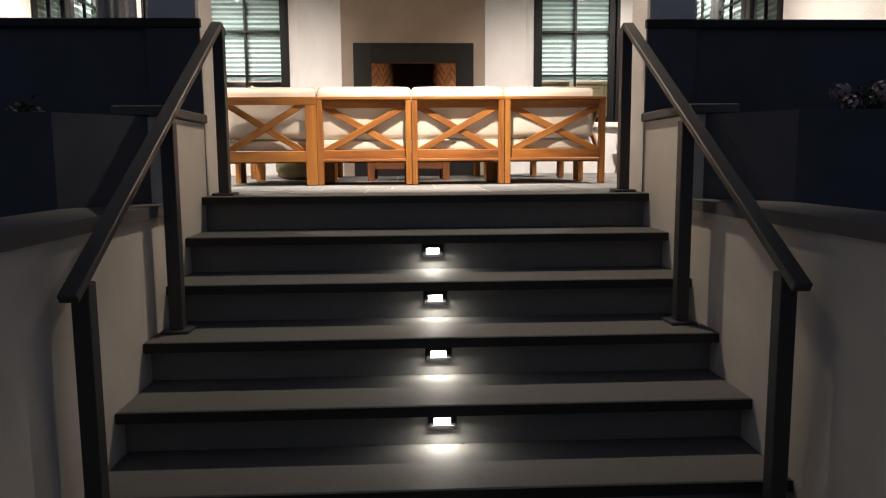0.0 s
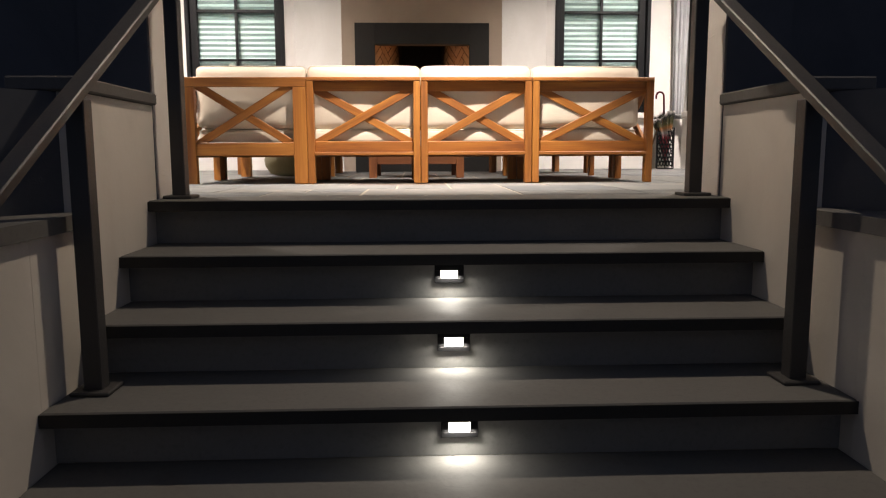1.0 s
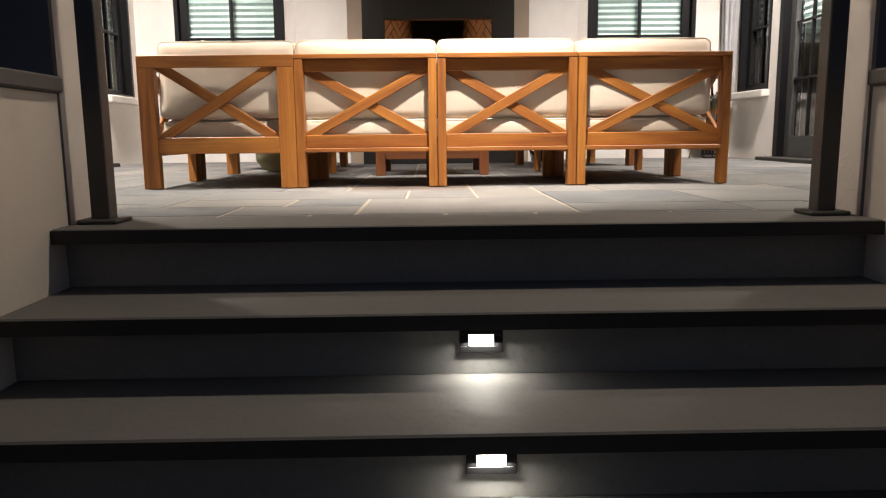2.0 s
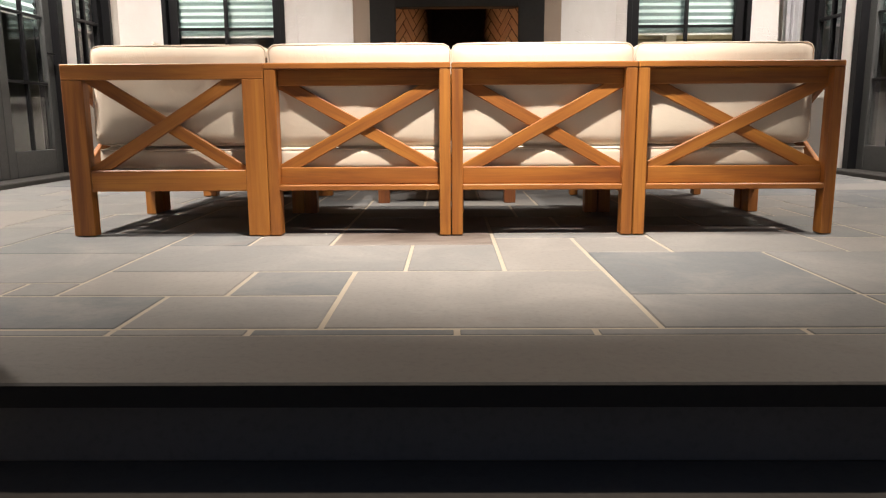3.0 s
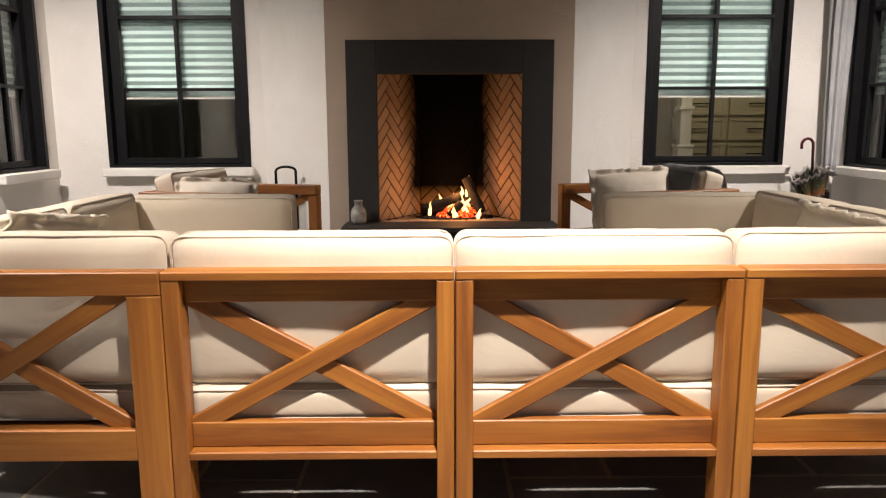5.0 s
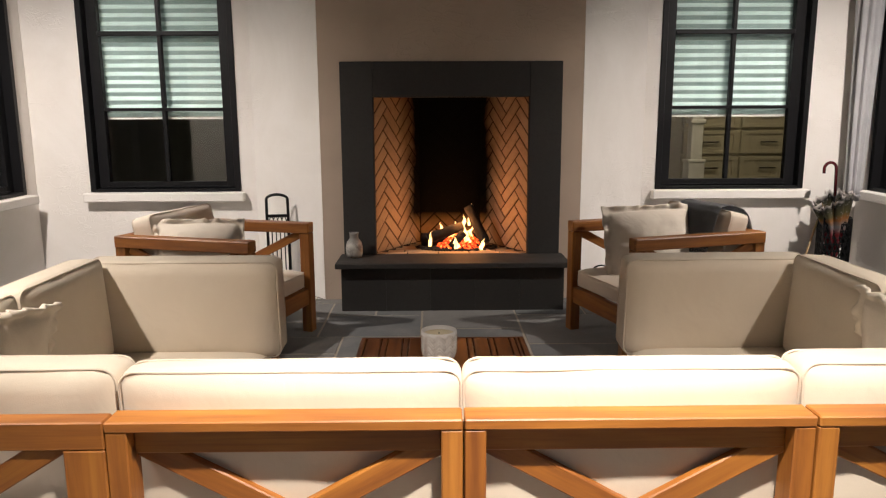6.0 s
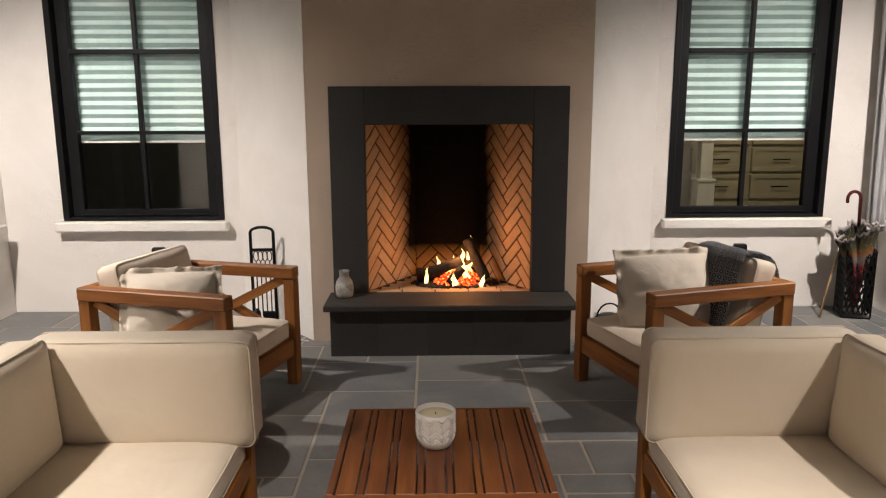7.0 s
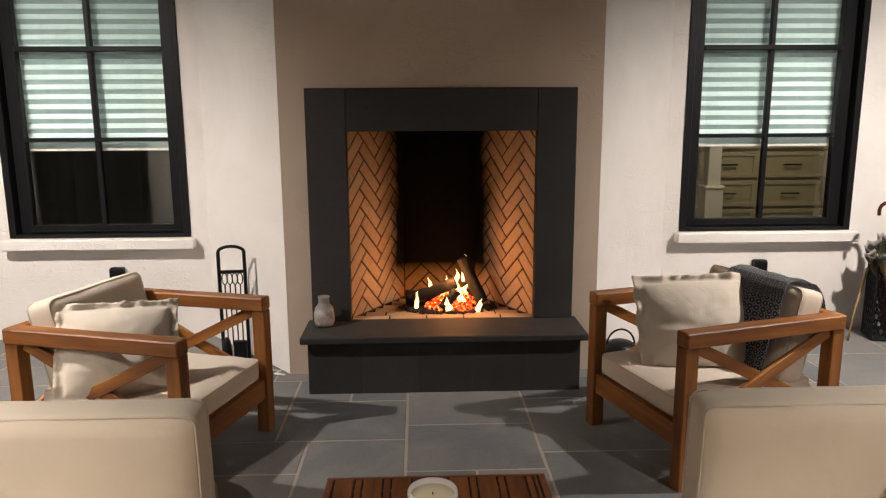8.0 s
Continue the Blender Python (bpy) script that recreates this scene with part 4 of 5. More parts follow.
def front_legs(parent, xs, y, top=DECK):
    for x in xs:
        part("leg", one(x, x + 0.06, y - 0.06, y, 0.004, 0.172), ACACIA, parent)
        part("foot_glide", lathe([(0.012, 0.0), (0.014, 0.004)], 10, None, (x + 0.03, y - 0.03, 0)), BLACK_METAL, parent)


DEPTH = 0.79
CUSH_Z, CUSH_T = 0.364, 0.135
GROUP = "sectional sofa units"


def mid_unit(x0, x1, y, seed, label):
    w = x1 - x0
    t = thing("sofa_unit", label, "sofa", pose(x0, y, 0), GROUP)
    back_panel(t, w, True)
    part("side_rail", one(0.0, 0.045, BACK_T, DEPTH - 0.03, 0.172, DECK - 0.0005), ACACIA, t)
    part("side_rail", one(w - 0.045, w, BACK_T, DEPTH - 0.03, 0.172, DECK - 0.0005), ACACIA, t)
    deck(t, 0.046, w - 0.046, BACK_T + 0.01, DEPTH)
    front_legs(t, (0.0, w - 0.06), DEPTH - 0.031)
    cushion("seat_cushion", w - 0.012, DEPTH - 0.085, 0.105, pose(w / 2, BACK_T + 0.012 + (DEPTH - 0.085) / 2, DECK + 0.0545, 90), t, seed)
    cushion("back_cushion", w + 0.004, 0.408, 0.094, pose(w / 2, BACK_T + 0.014 + 0.047, CUSH_Z + 0.190, 3.5), t, seed + 1, bulge=0.011)
    return t


def corner_unit(m, seed, label, first_recessed, hand=1, w=0.79, over=0.0):
    """Two backs at right angles: one along local y = 0, one along local x = 0 (hand 1) or x = w (hand -1)."""

    def fx(x0, x1):
        return (x0, x1) if hand > 0 else (w - x1, w - x0)
    t = thing("sofa_corner_unit", label, "sofa", m, GROUP)
    back_panel(t, w, first_recessed)
    side = part("side_panel", one(*fx(0.0, 0.05), w - 0.085, w, 0.004, FRAME_H - 0.0605), ACACIA, t)
    part("top_rail", one(*fx(0.0, 0.05), 0.066, w, FRAME_H - 0.06, FRAME_H), ACACIA, side)
    part("bottom_rail", one(*fx(0.004, 0.046), 0.07, w - 0.086, 0.172, 0.256), ACACIA, side)
    for a, b, xx in (((0.1, 0.60), (w - 0.12, 0.256), 0.036), ((0.1, 0.256), (w - 0.12, 0.60), 0.024)):
        part("cross_brace", beam(bmesh.new(), (fx(xx, xx)[0], a[0], a[1]), (fx(xx, xx)[0], b[0], b[1]), 0.052, 0.022, (1, 0, 0)), ACACIA, side)
    part("side_rail", one(*fx(w - 0.045, w), BACK_T + 0.02, w - 0.03, 0.172, DECK - 0.0005), ACACIA, t)
    deck(t, *fx(0.066, w - 0.046), BACK_T + 0.01, w)
    front_legs(t, (fx(w - 0.06, w)[0],), w - 0.031)
    s = w - 0.085
    cushion("seat_cushion", s, s, 0.105, pose(w / 2 + hand * (0.08 + s / 2 - w / 2), 0.08 + s / 2, DECK + 0.0545, 90), t, seed)
    cushion("back_cushion", s + over, 0.395, CUSH_T, pose(w / 2 + hand * (0.078 + (s + over) / 2 - w / 2), BACK_T + 0.012 + CUSH_T / 2, CUSH_Z + (0.171 if over else 0.193), -3), t, seed + 1)
    wside = s - CUSH_T - 0.01
    cushion("back_cushion", wside, 0.395, CUSH_T, pose(w / 2 + hand * (BACK_T + 0.002 + CUSH_T / 2 - w / 2), 0.085 + CUSH_T + 0.012 + wside / 2, CUSH_Z + 0.193, 0, -3 * hand, 0) @ pose(0, 0, 0, 0, 0, 90), t, seed + 2)
    return t


SY = 5.492
mid_unit(-0.786, -0.062, SY, 11, "acacia armless sofa unit with cream cushions and X-braced back")
mid_unit(-0.058, 0.660, SY, 21, "acacia armless sofa unit with cream cushions and X-braced back")
corner_unit(pose(-1.578, SY, 0), 31, "acacia corner sofa unit with cream cushions, flush-railed back", False)
corner_unit(pose(0.665, SY, 0), 41, "acacia corner sofa unit with cream cushions, recessed-rail back", True, -1)
corner_unit(pose(-0.785, SY + 1.592, 0) @ pose(0, 0, 0, 0, 0, 180), 51, "acacia corner sofa unit with cream cushions facing its twin", False, -1, over=0.062)
corner_unit(pose(1.455, SY + 1.592, 0) @ pose(0, 0, 0, 0, 0, 180), 61, "acacia corner sofa unit with cream cushions facing its twin", True, over=0.04)


# ---- coffee table ----
def coffee_table():
    t = thing("coffee_table", "low square slatted coffee table of dark oiled acacia", "table", pose(-0.467, 6.655, 0))
    w, d, h = 0.768, 0.772, 0.25
    part("frame_rail", one(0, w, 0, 0.065, h - 0.045, h), TABLE_WOOD, t)
    part("frame_rail", one(0, w, d - 0.012, d, h - 0.045, h), TABLE_WOOD, t)
    part("frame_rail", one(0, 0.024, 0.0655, d - 0.0125, h - 0.045, h), TABLE_WOOD, t)
    part("frame_rail", one(w - 0.024, w, 0.0655, d - 0.0125, h - 0.045, h), TABLE_WOOD, t)
    part("apron", one(0.01, w - 0.01, 0.012, 0.034, 0.11, h - 0.0455), TABLE_WOOD, t)
    part("apron", one(0.01, w - 0.01, d - 0.034, d - 0.012, 0.11, h - 0.0455), TABLE_WOOD, t)
    x = 0.030
    wide = True
    while x < w - 0.03:
        ww = 0.066 if wide else 0.0225
        part("slat", one(x, min(x + ww, w - 0.03), 0.0655, d - 0.0125, h - 0.022, h - 0.001 - (0 if wide else 0.0015)), TABLE_WOOD, t)
        x += ww + 0.0055
        wide = not wide
    for lx in (0.0, w - 0.065):
        for ly in (0.0, d - 0.065):
            part("leg", one(lx + 0.001, lx + 0.064, ly + 0.001, ly + 0.064, 0.0, h - 0.046), TABLE_WOOD, t)


coffee_table()


def candle():
    t = thing("candle", "white ceramic candle pot with raised herringbone relief", "candle", pose(-0.102, 7.08, 0.2495) @ Matrix.Diagonal((1.02, 1.02, 0.83, 1)))
    pot = part("pot", lathe([(0.045, 0.0), (0.056, 0.006), (0.067, 0.035), (0.073, 0.08), (0.074, 0.13), (0.0725, 0.168), (0.0685, 0.169), (0.068, 0.145), (0.0, 0.144)][:-1], 48), CERAMIC, t, "", True)
    part("wax", lathe([(0.0675, 0.138), (0.0675, 0.147), (0.03, 0.148)], 40), WAX, t, "cream wax", True)
    part("wick", lathe([(0.002, 0.147), (0.0015, 0.158)], 8), CHAR, t)
    ridge = bmesh.new()
    n = 10
    for k in range(n):
        a = 2 * math.pi * k / n
        for row in range(4):
            z = 0.018 + row * 0.036
            for s in (-1, 1):
                for c in range(2):
                    pts = []
                    for q in range(4):
                        u = q / 3
                        an = a + s * u * math.pi / n
                        zz = z + 0.032 * u + c * 0.013
                        if zz > 0.16:
                            zz = 0.16
                        r = 0.0735 - 0.028 * max(0, 1 - zz / 0.075) ** 2
                        pts.append((r * math.cos(an), r * math.sin(an), zz))
                    tube(pts, 0.0026, 5, False, ridge)
    part("relief", ridge, CERAMIC, pot, "", True)


candle()

# ---- hearth things ----
v = lathe([(0.034, 0.0), (0.052, 0.006), (0.0565, 0.03), (0.057, 0.075), (0.050, 0.105), (0.033, 0.128), (0.030, 0.135), (0.030, 0.158), (0.0335, 0.172), (0.030, 0.172), (0.026, 0.15), (0.02, 0.12)], 40)
vase = link_mesh("vase", v, VASE, None, True)
vase.location = (-0.672, 9.02, 0.33)
tagged(vase, "small mottled grey stoneware bottle vase on the hearth", "vase")


def fire_tools():
    t = thing("fire_tool_set", "black iron fireplace tool stand with arched frame", "fire tools", pose(-1.262, 9.36, 0, 0, 0, 4))
    base = part("base", one(-0.085, 0.085, -0.07, 0.09, 0.0, 0.018, 0.006), BLACK_METAL, t)
    bm = bmesh.new()
    for x in (-0.076, 0.076):
        beam(bm, (x, 0, 0.018), (x, 0, 0.70), 0.020, 0.016, (0, 1, 0))
    part("frame_post", bm, BLACK_METAL, t)
    arch = [(0.076 * math.cos(radians(a)) * 1.0, 0, 0.695 + 0.035 * math.sin(radians(a))) for a in range(0, 181, 15)]
    part("arch", tube(arch, 0.010, 8), BLACK_METAL, t, "", True)
    part("hook_bar", beam(bmesh.new(), (-0.076, 0, 0.575), (0.076, 0, 0.575), 0.02, 0.014, (0, 1, 0)), BLACK_METAL, t)
    for x, kind in ((-0.042, "brush"), (-0.012, "poker"), (0.018, "tongs"), (0.048, "shovel")):
        tool = part("tool_" + kind, tube([(x, -0.02, 0.12), (x, -0.02, 0.50)], 0.0042, 8), BLACK_METAL, t, "", True)
        loop = [(x + 0.016 * math.sin(radians(a)), -0.02, 0.535 + 0.035 * math.cos(radians(a))) for a in range(0, 360, 30)]
        part("grip", tube(loop, 0.004, 6, True), BLACK_METAL, tool, "", True)
        if kind == "shovel":
            part("blade", one(x - 0.06, x + 0.02, -0.032, -0.008, 0.03, 0.15, 0.006), BLACK_METAL, tool)
        if kind == "brush":
            part("bristles", lathe([(0.028, 0.025), (0.032, 0.08), (0.022, 0.15), (0.008, 0.17)], 16, None, (x - 0.01, -0.02, 0)), BLACK_METAL, tool, "", True)


fire_tools()


def kettle():
    t = thing("iron_kettle", "black cast-iron kettle with bail handle on the floor", "kettle", pose(1.08, 9.22, 0))
    part("body", lathe([(0.07, 0.0), (0.10, 0.02), (0.112, 0.07), (0.10, 0.12), (0.06, 0.145), (0.02, 0.155)], 32), BLACK_METAL, t, "", True)
    part("handle", tube([(0.085 * math.cos(radians(a)), 0, 0.12 + 0.10 * math.sin(radians(a))) for a in range(0, 181, 15)], 0.006, 8), BLACK_METAL, t, "", True)
    part("spout", tube([(-0.09, -0.02, 0.06), (-0.14, -0.04, 0.10), (-0.165, -0.05, 0.13)], [0.022, 0.016, 0.011], 10), BLACK_METAL, t, "", True)


kettle()


# ---- armchairs ----
def armchair(m, seed, label):
    """Faces local +x; local y across from -0.35 to 0.35; the front at x = 0, the back at x = -0.79."""
    t = thing("armchair", label, "chair", m, "armchairs by the fire")
    W, D, H = 0.367, 0.80, 0.665
    for s in (-1, 1):
        y0, y1 = (s * W, s * (W - 0.062)) if s < 0 else (s * (W - 0.062), s * W)
        y0, y1 = min(y0, y1), max(y0, y1)
        arm = part("arm", one(-D, 0, y0 - 0.006, y1 + 0.006, H - 0.062, H, 0.005), CHAIR_WOOD, t)
        part("leg", one(-0.062, 0, y0, y1, 0, H - 0.0625), CHAIR_WOOD, t)
        part("leg", one(-D, -D + 0.062, y0, y1, 0, H - 0.0625), CHAIR_WOOD, t)
        part("side_rail", one(-D + 0.0625, -0.0625, y0 + 0.01, y1 - 0.01, 0.172, 0.268), CHAIR_WOOD, t)
        yc = (y0 + y1) / 2
        for a, b, yy in (((-D + 0.07, 0.255), (-0.07, H - 0.07), yc - 0.007), ((-D + 0.07, H - 0.07), (-0.07, 0.255), yc + 0.007)):
            part("cross_brace", beam(bmesh.new(), (a[0], yy, a[1]), (b[0], yy, b[1]), 0.05, 0.022, (0, 1, 0)), CHAIR_WOOD, t)
    part("front_rail", one(-0.05, -0.012, -W + 0.0625, W - 0.0625, 0.172, 0.268), CHAIR_WOOD, t)
    part("back_rail", one(-D, -D + 0.04, -W + 0.0625, W - 0.0625, 0.172, 0.252), CHAIR_WOOD, t)
    part("back_top_rail", one(-D, -D + 0.045, -W + 0.0625, W - 0.0625, H - 0.062, H - 0.002), CHAIR_WOOD, t)
    for a, b, xx in (((-W + 0.09, 0.255), (W - 0.09, H - 0.07), -D + 0.016), ((-W + 0.09, H - 0.07), (W - 0.09, 0.255), -D + 0.03)):
        part("cross_brace", beam(bmesh.new(), (xx, a[0], a[1]), (xx, b[0], b[1]), 0.05, 0.022, (1, 0, 0)), CHAIR_WOOD, t)
    for k in range(6):
        x = -D + 0.07 + k * 0.112
        part("seat_slat", one(x, x + 0.07, -W + 0.0625, W - 0.0625, DECK - 0.0, DECK + 0.02), CHAIR_WOOD, t)
    w = 2 * W - 0.14
    cushion("seat_cushion", w, 0.70, 0.11, pose(-0.372, 0, DECK + 0.078, 90, 0, 90), t, seed)
    cushion("back_cushion", w - 0.01, 0.425, 0.14, pose(-0.645, 0, 0.551, 0, -14, 0) @ pose(0, 0, 0, 0, 0, 90), t, seed + 1)
    return t


CHAIR_L = pose(-0.947, 8.055, 0, 0, 0, -16)
CHAIR_R = pose(0.79, 8.058, 0, 0, 0, 180 + 17)
armchair(CHAIR_L, 71, "acacia armchair with X-braced sides and cream cushions")
armchair(CHAIR_R, 81, "acacia armchair with cream cushions and a throw over its back")


def pillow(m, w, h, t, seed, label):
    """A flanged linen scatter pillow standing in its local x-z plane."""
    bm = bmesh.new()
    n = 46
    for side in (-1, 1):
        grid = []
        for i in range(n + 1):
            row = []
            for j in range(n + 1):
                u, q = 2 * i / n - 1, 2 * j / n - 1
                fl = 0.87
                a, b = min(1, abs(u) / fl), min(1, abs(q) / fl)
                dome = max(0.0, (1 - a ** 2.2)) ** 0.7 * max(0.0, (1 - b ** 2.2)) ** 0.7
                pinch = 1 - 0.055 * (u * u * (1 - q ** 6) + q * q * (1 - u ** 6)) - 0.03 * (u * q) ** 8
                rim = max(abs(u), abs(q))
                ang = math.atan2(q, u)
                wr = 0.018 * rim ** 3 * noise.noise(Vector((math.cos(ang) * 4, math.sin(ang) * 4, seed + 0.4 * side)))
                wr += 0.011 * noise.noise(Vector((u * 2.4 + seed, q * 2.4, side))) + 0.0035 * noise.noise(Vector((u * 7 + seed, q * 7, side)))
                sag = -0.012 * math.exp(-((q + 0.1 + 0.25 * u) / 0.09) ** 2) * (1 - u * u)
                seam = -0.006 * math.exp(-((rim - fl - 0.01) / 0.025) ** 2)
                wave = 0.05 * noise.noise(Vector((u * 4 + seed * 3, q * 4, 0))) * max(0, (rim - 0.8) / 0.2) + 0.02 * noise.noise(Vector((u * 11 + seed, q * 11, 4))) * max(0, (rim - 0.86) / 0.14)
                y = side * (t / 2 * dome + (wr + sag) * dome + seam + 0.0065) + wave
                row.append(bm.verts.new((u * w / 2 * pinch, y, q * h / 2 * pinch)))
            grid.append(row)
        for i in range(n):
            for j in range(n):
                bm.faces.new((grid[i][j], grid[i + 1][j], grid[i + 1][j + 1], grid[i][j + 1]))
    edges = [[e for e in bm.edges if e.is_boundary]]
    bmesh.ops.bridge_loops(bm, edges=edges[0])
    ob = link_mesh("scatter_pillow", bm, PILLOW_CLOTH, None, True)
    ob.matrix_world = m
    return tagged(ob, label, "pillow", "linen scatter pillows")


pillow(pose(-1.385, 7.97, 0.548, -28, 3, 20), 0.50, 0.44, 0.20, 3, "cream linen pillow slumped against the chair's back")
pillow(pose(1.12, 8.19, 0.552, -24, -3, -6), 0.55, 0.50, 0.22, 5, "cream linen pillow with frayed flange in the chair")
pillow(pose(-1.345, 6.03, 0.565, 0, 12, 0) @ pose(0, 0, 0, 0, 0, 78) @ pose(0, 0, 0, 0, 6, 0), 0.46, 0.42, 0.13, 7, "cream linen pillow on the sofa")
pillow(pose(1.225, 6.02, 0.565, 0, -12, 0) @ pose(0, 0, 0, 0, 0, 100) @ pose(0, 0, 0, 0, -5, 0), 0.46, 0.42, 0.13, 9, "cream linen pillow on the sofa")


def throw_blanket():
    """Draped over the right chair's back cushion: down its front, over the top and down behind."""
    bm = bmesh.new()
    lay = bm.verts.layers.float_vector.new("grain")
    path = [(-0.500, 0.40), (-0.520, 0.48), (-0.548, 0.60), (-0.574, 0.70), (-0.592, 0.748), (-0.622, 0.778), (-0.665, 0.784), (-0.715, 0.776), (-0.765, 0.76), (-0.795, 0.73), (-0.812, 0.69), (-0.82, 0.64), (-0.82, 0.58)]
    dense = []
    for a, b in zip(path, path[1:]):
        for k in range(5):
            dense.append((a[0] + (b[0] - a[0]) * k / 5, a[1] + (b[1] - a[1]) * k / 5))
    n, s, rows = 26, 0.0, []
    for i, (x, z) in enumerate(dense):
        s += 0.025
        row = []
        for j in range(n + 1):
            u = j / n
            wide = 0.37 + 0.03 * noise.noise(Vector((i * 0.06, 3.3, 0)))
            y = -0.12 + wide * u
            fold = 0.006 * math.sin(u * 15 + i * 0.04) + 0.014 * noise.noise(Vector((u * 4, i * 0.09, 2.2)))
            vtx = bm.verts.new((x + 0.012 + (fold if i < 28 else -fold) * 0.8, y, z + 0.010 + 0.4 * abs(fold)))
            vtx[lay] = (u * 0.36, s, 0)
            row.append(vtx)
        rows.append(row)
    for a, b in zip(rows, rows[1:]):
        for j in range(n):
            bm.faces.new((a[j], a[j + 1], b[j + 1], b[j]))
    bmesh.ops.solidify(bm, geom=bm.faces, thickness=0.006)
    ob = link_mesh("throw_blanket", bm, THROW, None, True)
    ob.matrix_world = CHAIR_R
    tagged(ob, "charcoal woven throw with circle pattern over the chair back", "blanket")


throw_blanket()


# ---- things on the floor ----
bm = lathe([(0.16, 0.0), (0.24, 0.02), (0.285, 0.09), (0.29, 0.15), (0.265, 0.22), (0.18, 0.265), (0.05, 0.28)], 40)
for vtx in bm.verts:
    vtx.co += Vector((1, 1, 0.4)) * 0.008 * noise.noise(vtx.co * 7)
pouf = link_mesh("pouf", bm, POUF, None, True)
pouf.location = (-1.16, 7.45, 0)
tagged(pouf, "round olive canvas pouf on the paving", "pouf")


def umbrella_stand():
    t = thing("umbrella_stand", "black metal umbrella stand with leaf-cut lattice sides", "umbrella stand", pose(2.985, 9.65, 0, 0, 0, 30))
    n, R, H = 4, 0.135, 0.50
    part("base", lathe([(R, 0.0), (R, 0.012)], n), BLACK_METAL, t)
    corner = [(R * math.cos(2 * math.pi * k / n), R * math.sin(2 * math.pi * k / n)) for k in range(n)]
    part("rim", tube([(x, y, H) for x, y in corner], 0.006, 6, True), BLACK_METAL, t)
    for k in range(n):
        a, b = Vector((*corner[k], 0)), Vector((*corner[(k + 1) % n], 0))
        panel = part("panel", tube([a + Vector((0, 0, 0.01)), a + Vector((0, 0, H))], 0.006, 6), BLACK_METAL, t)
        bm = bmesh.new()
        for row in range(9):
            for col in range(5):
                u0 = (col + 0.5 + (0.5 if row % 2 else 0)) / 5.25
                z = 0.035 + row * 0.052
                for s in (-1, 1):
                    pts = []
                    for q in range(6):
                        w = q / 5
                        u = u0 + s * 0.085 * math.sin(math.pi * w)
                        u = max(0.0, min(1.0, u))
                        p = a.lerp(b, u)
                        pts.append((p.x, p.y, z + 0.06 * w))
                    tube(pts, 0.0052, 5, False, bm)
        part("lattice", bm, BLACK_METAL, panel)


umbrella_stand()


def umbrella():
    """Stands on its tip, the loose hem of the canopy upwards round the shaft."""
    t = thing("umbrella", "folded patterned umbrella with maroon crook handle", "umbrella", pose(2.985, 9.63, 0.014, 3, -4, 0))
    part("shaft", tube([(0, 0, 0.0), (0, 0, 0.82)], 0.006, 8), BLACK_METAL, t, "", True)
    hook = [(0, 0, 0.66), (0, 0, 0.86)] + [(-0.046 + 0.046 * math.cos(radians(a)), 0, 0.87 + 0.048 * math.sin(radians(a))) for a in range(0, 181, 15)] + [(-0.092, 0, 0.84)]
    part("crook", tube(hook, 0.0115, 10), MAROON, t, "maroon lacquered crook", True)
    bm = bmesh.new()
    lay = bm.verts.layers.float.new("band")
    rings, n = [], 96
    for k in range(24):
        u = k / 23
        ring = []
        for i in range(n):
            a = 2 * math.pi * i / n
            pleat = 1 + (0.10 + 0.22 * u) * math.sin(8 * a + 2.2 * u) + 0.12 * u * math.sin(16 * a)
            r = (0.012 + 0.062 * min(1, u / 0.65) + 0.036 * max(0, (u - 0.62) / 0.38) ** 1.2) * pleat
            sag = max(0, u - 0.6) / 0.4
            z = 0.06 + 0.62 * u - 0.10 * sag * max(0, math.cos(a - 3.3)) + 0.012 * sag * math.sin(24 * a)
            v = bm.verts.new((r * math.cos(a) - 0.035 * sag * max(0, math.cos(a - 3.3)), r * math.sin(a), z))
            v[lay] = u
            ring.append(v)
        rings.append(ring)
    for a, b in zip(rings, rings[1:]):
        for i in range(n):
            bm.faces.new((a[i], a[(i + 1) % n], b[(i + 1) % n], b[i]))
    bmesh.ops.solidify(bm, geom=bm.faces, thickness=0.0015)
    part("canopy", bm, CANOPY, t, "printed canopy with a pale scalloped hem", True)
    for i in range(8):
        a = 2 * math.pi * i / 8 + 0.2
        part("rib", tube([(0.012 * math.cos(a), 0.012 * math.sin(a), 0.10), (0.05 * math.cos(a), 0.05 * math.sin(a), 0.45), (0.085 * math.cos(a), 0.085 * math.sin(a), 0.60)], 0.0025, 5), BAMBOO, t)


umbrella()
cane = link_mesh("walking_cane", tube([(2.72, 9.60, 0.0), (2.82, 9.70, 0.24), (2.91, 9.76, 0.46)], 0.009, 8), BAMBOO, None, True)
tagged(cane, "thin bamboo cane leaning against the umbrella stand", "cane")


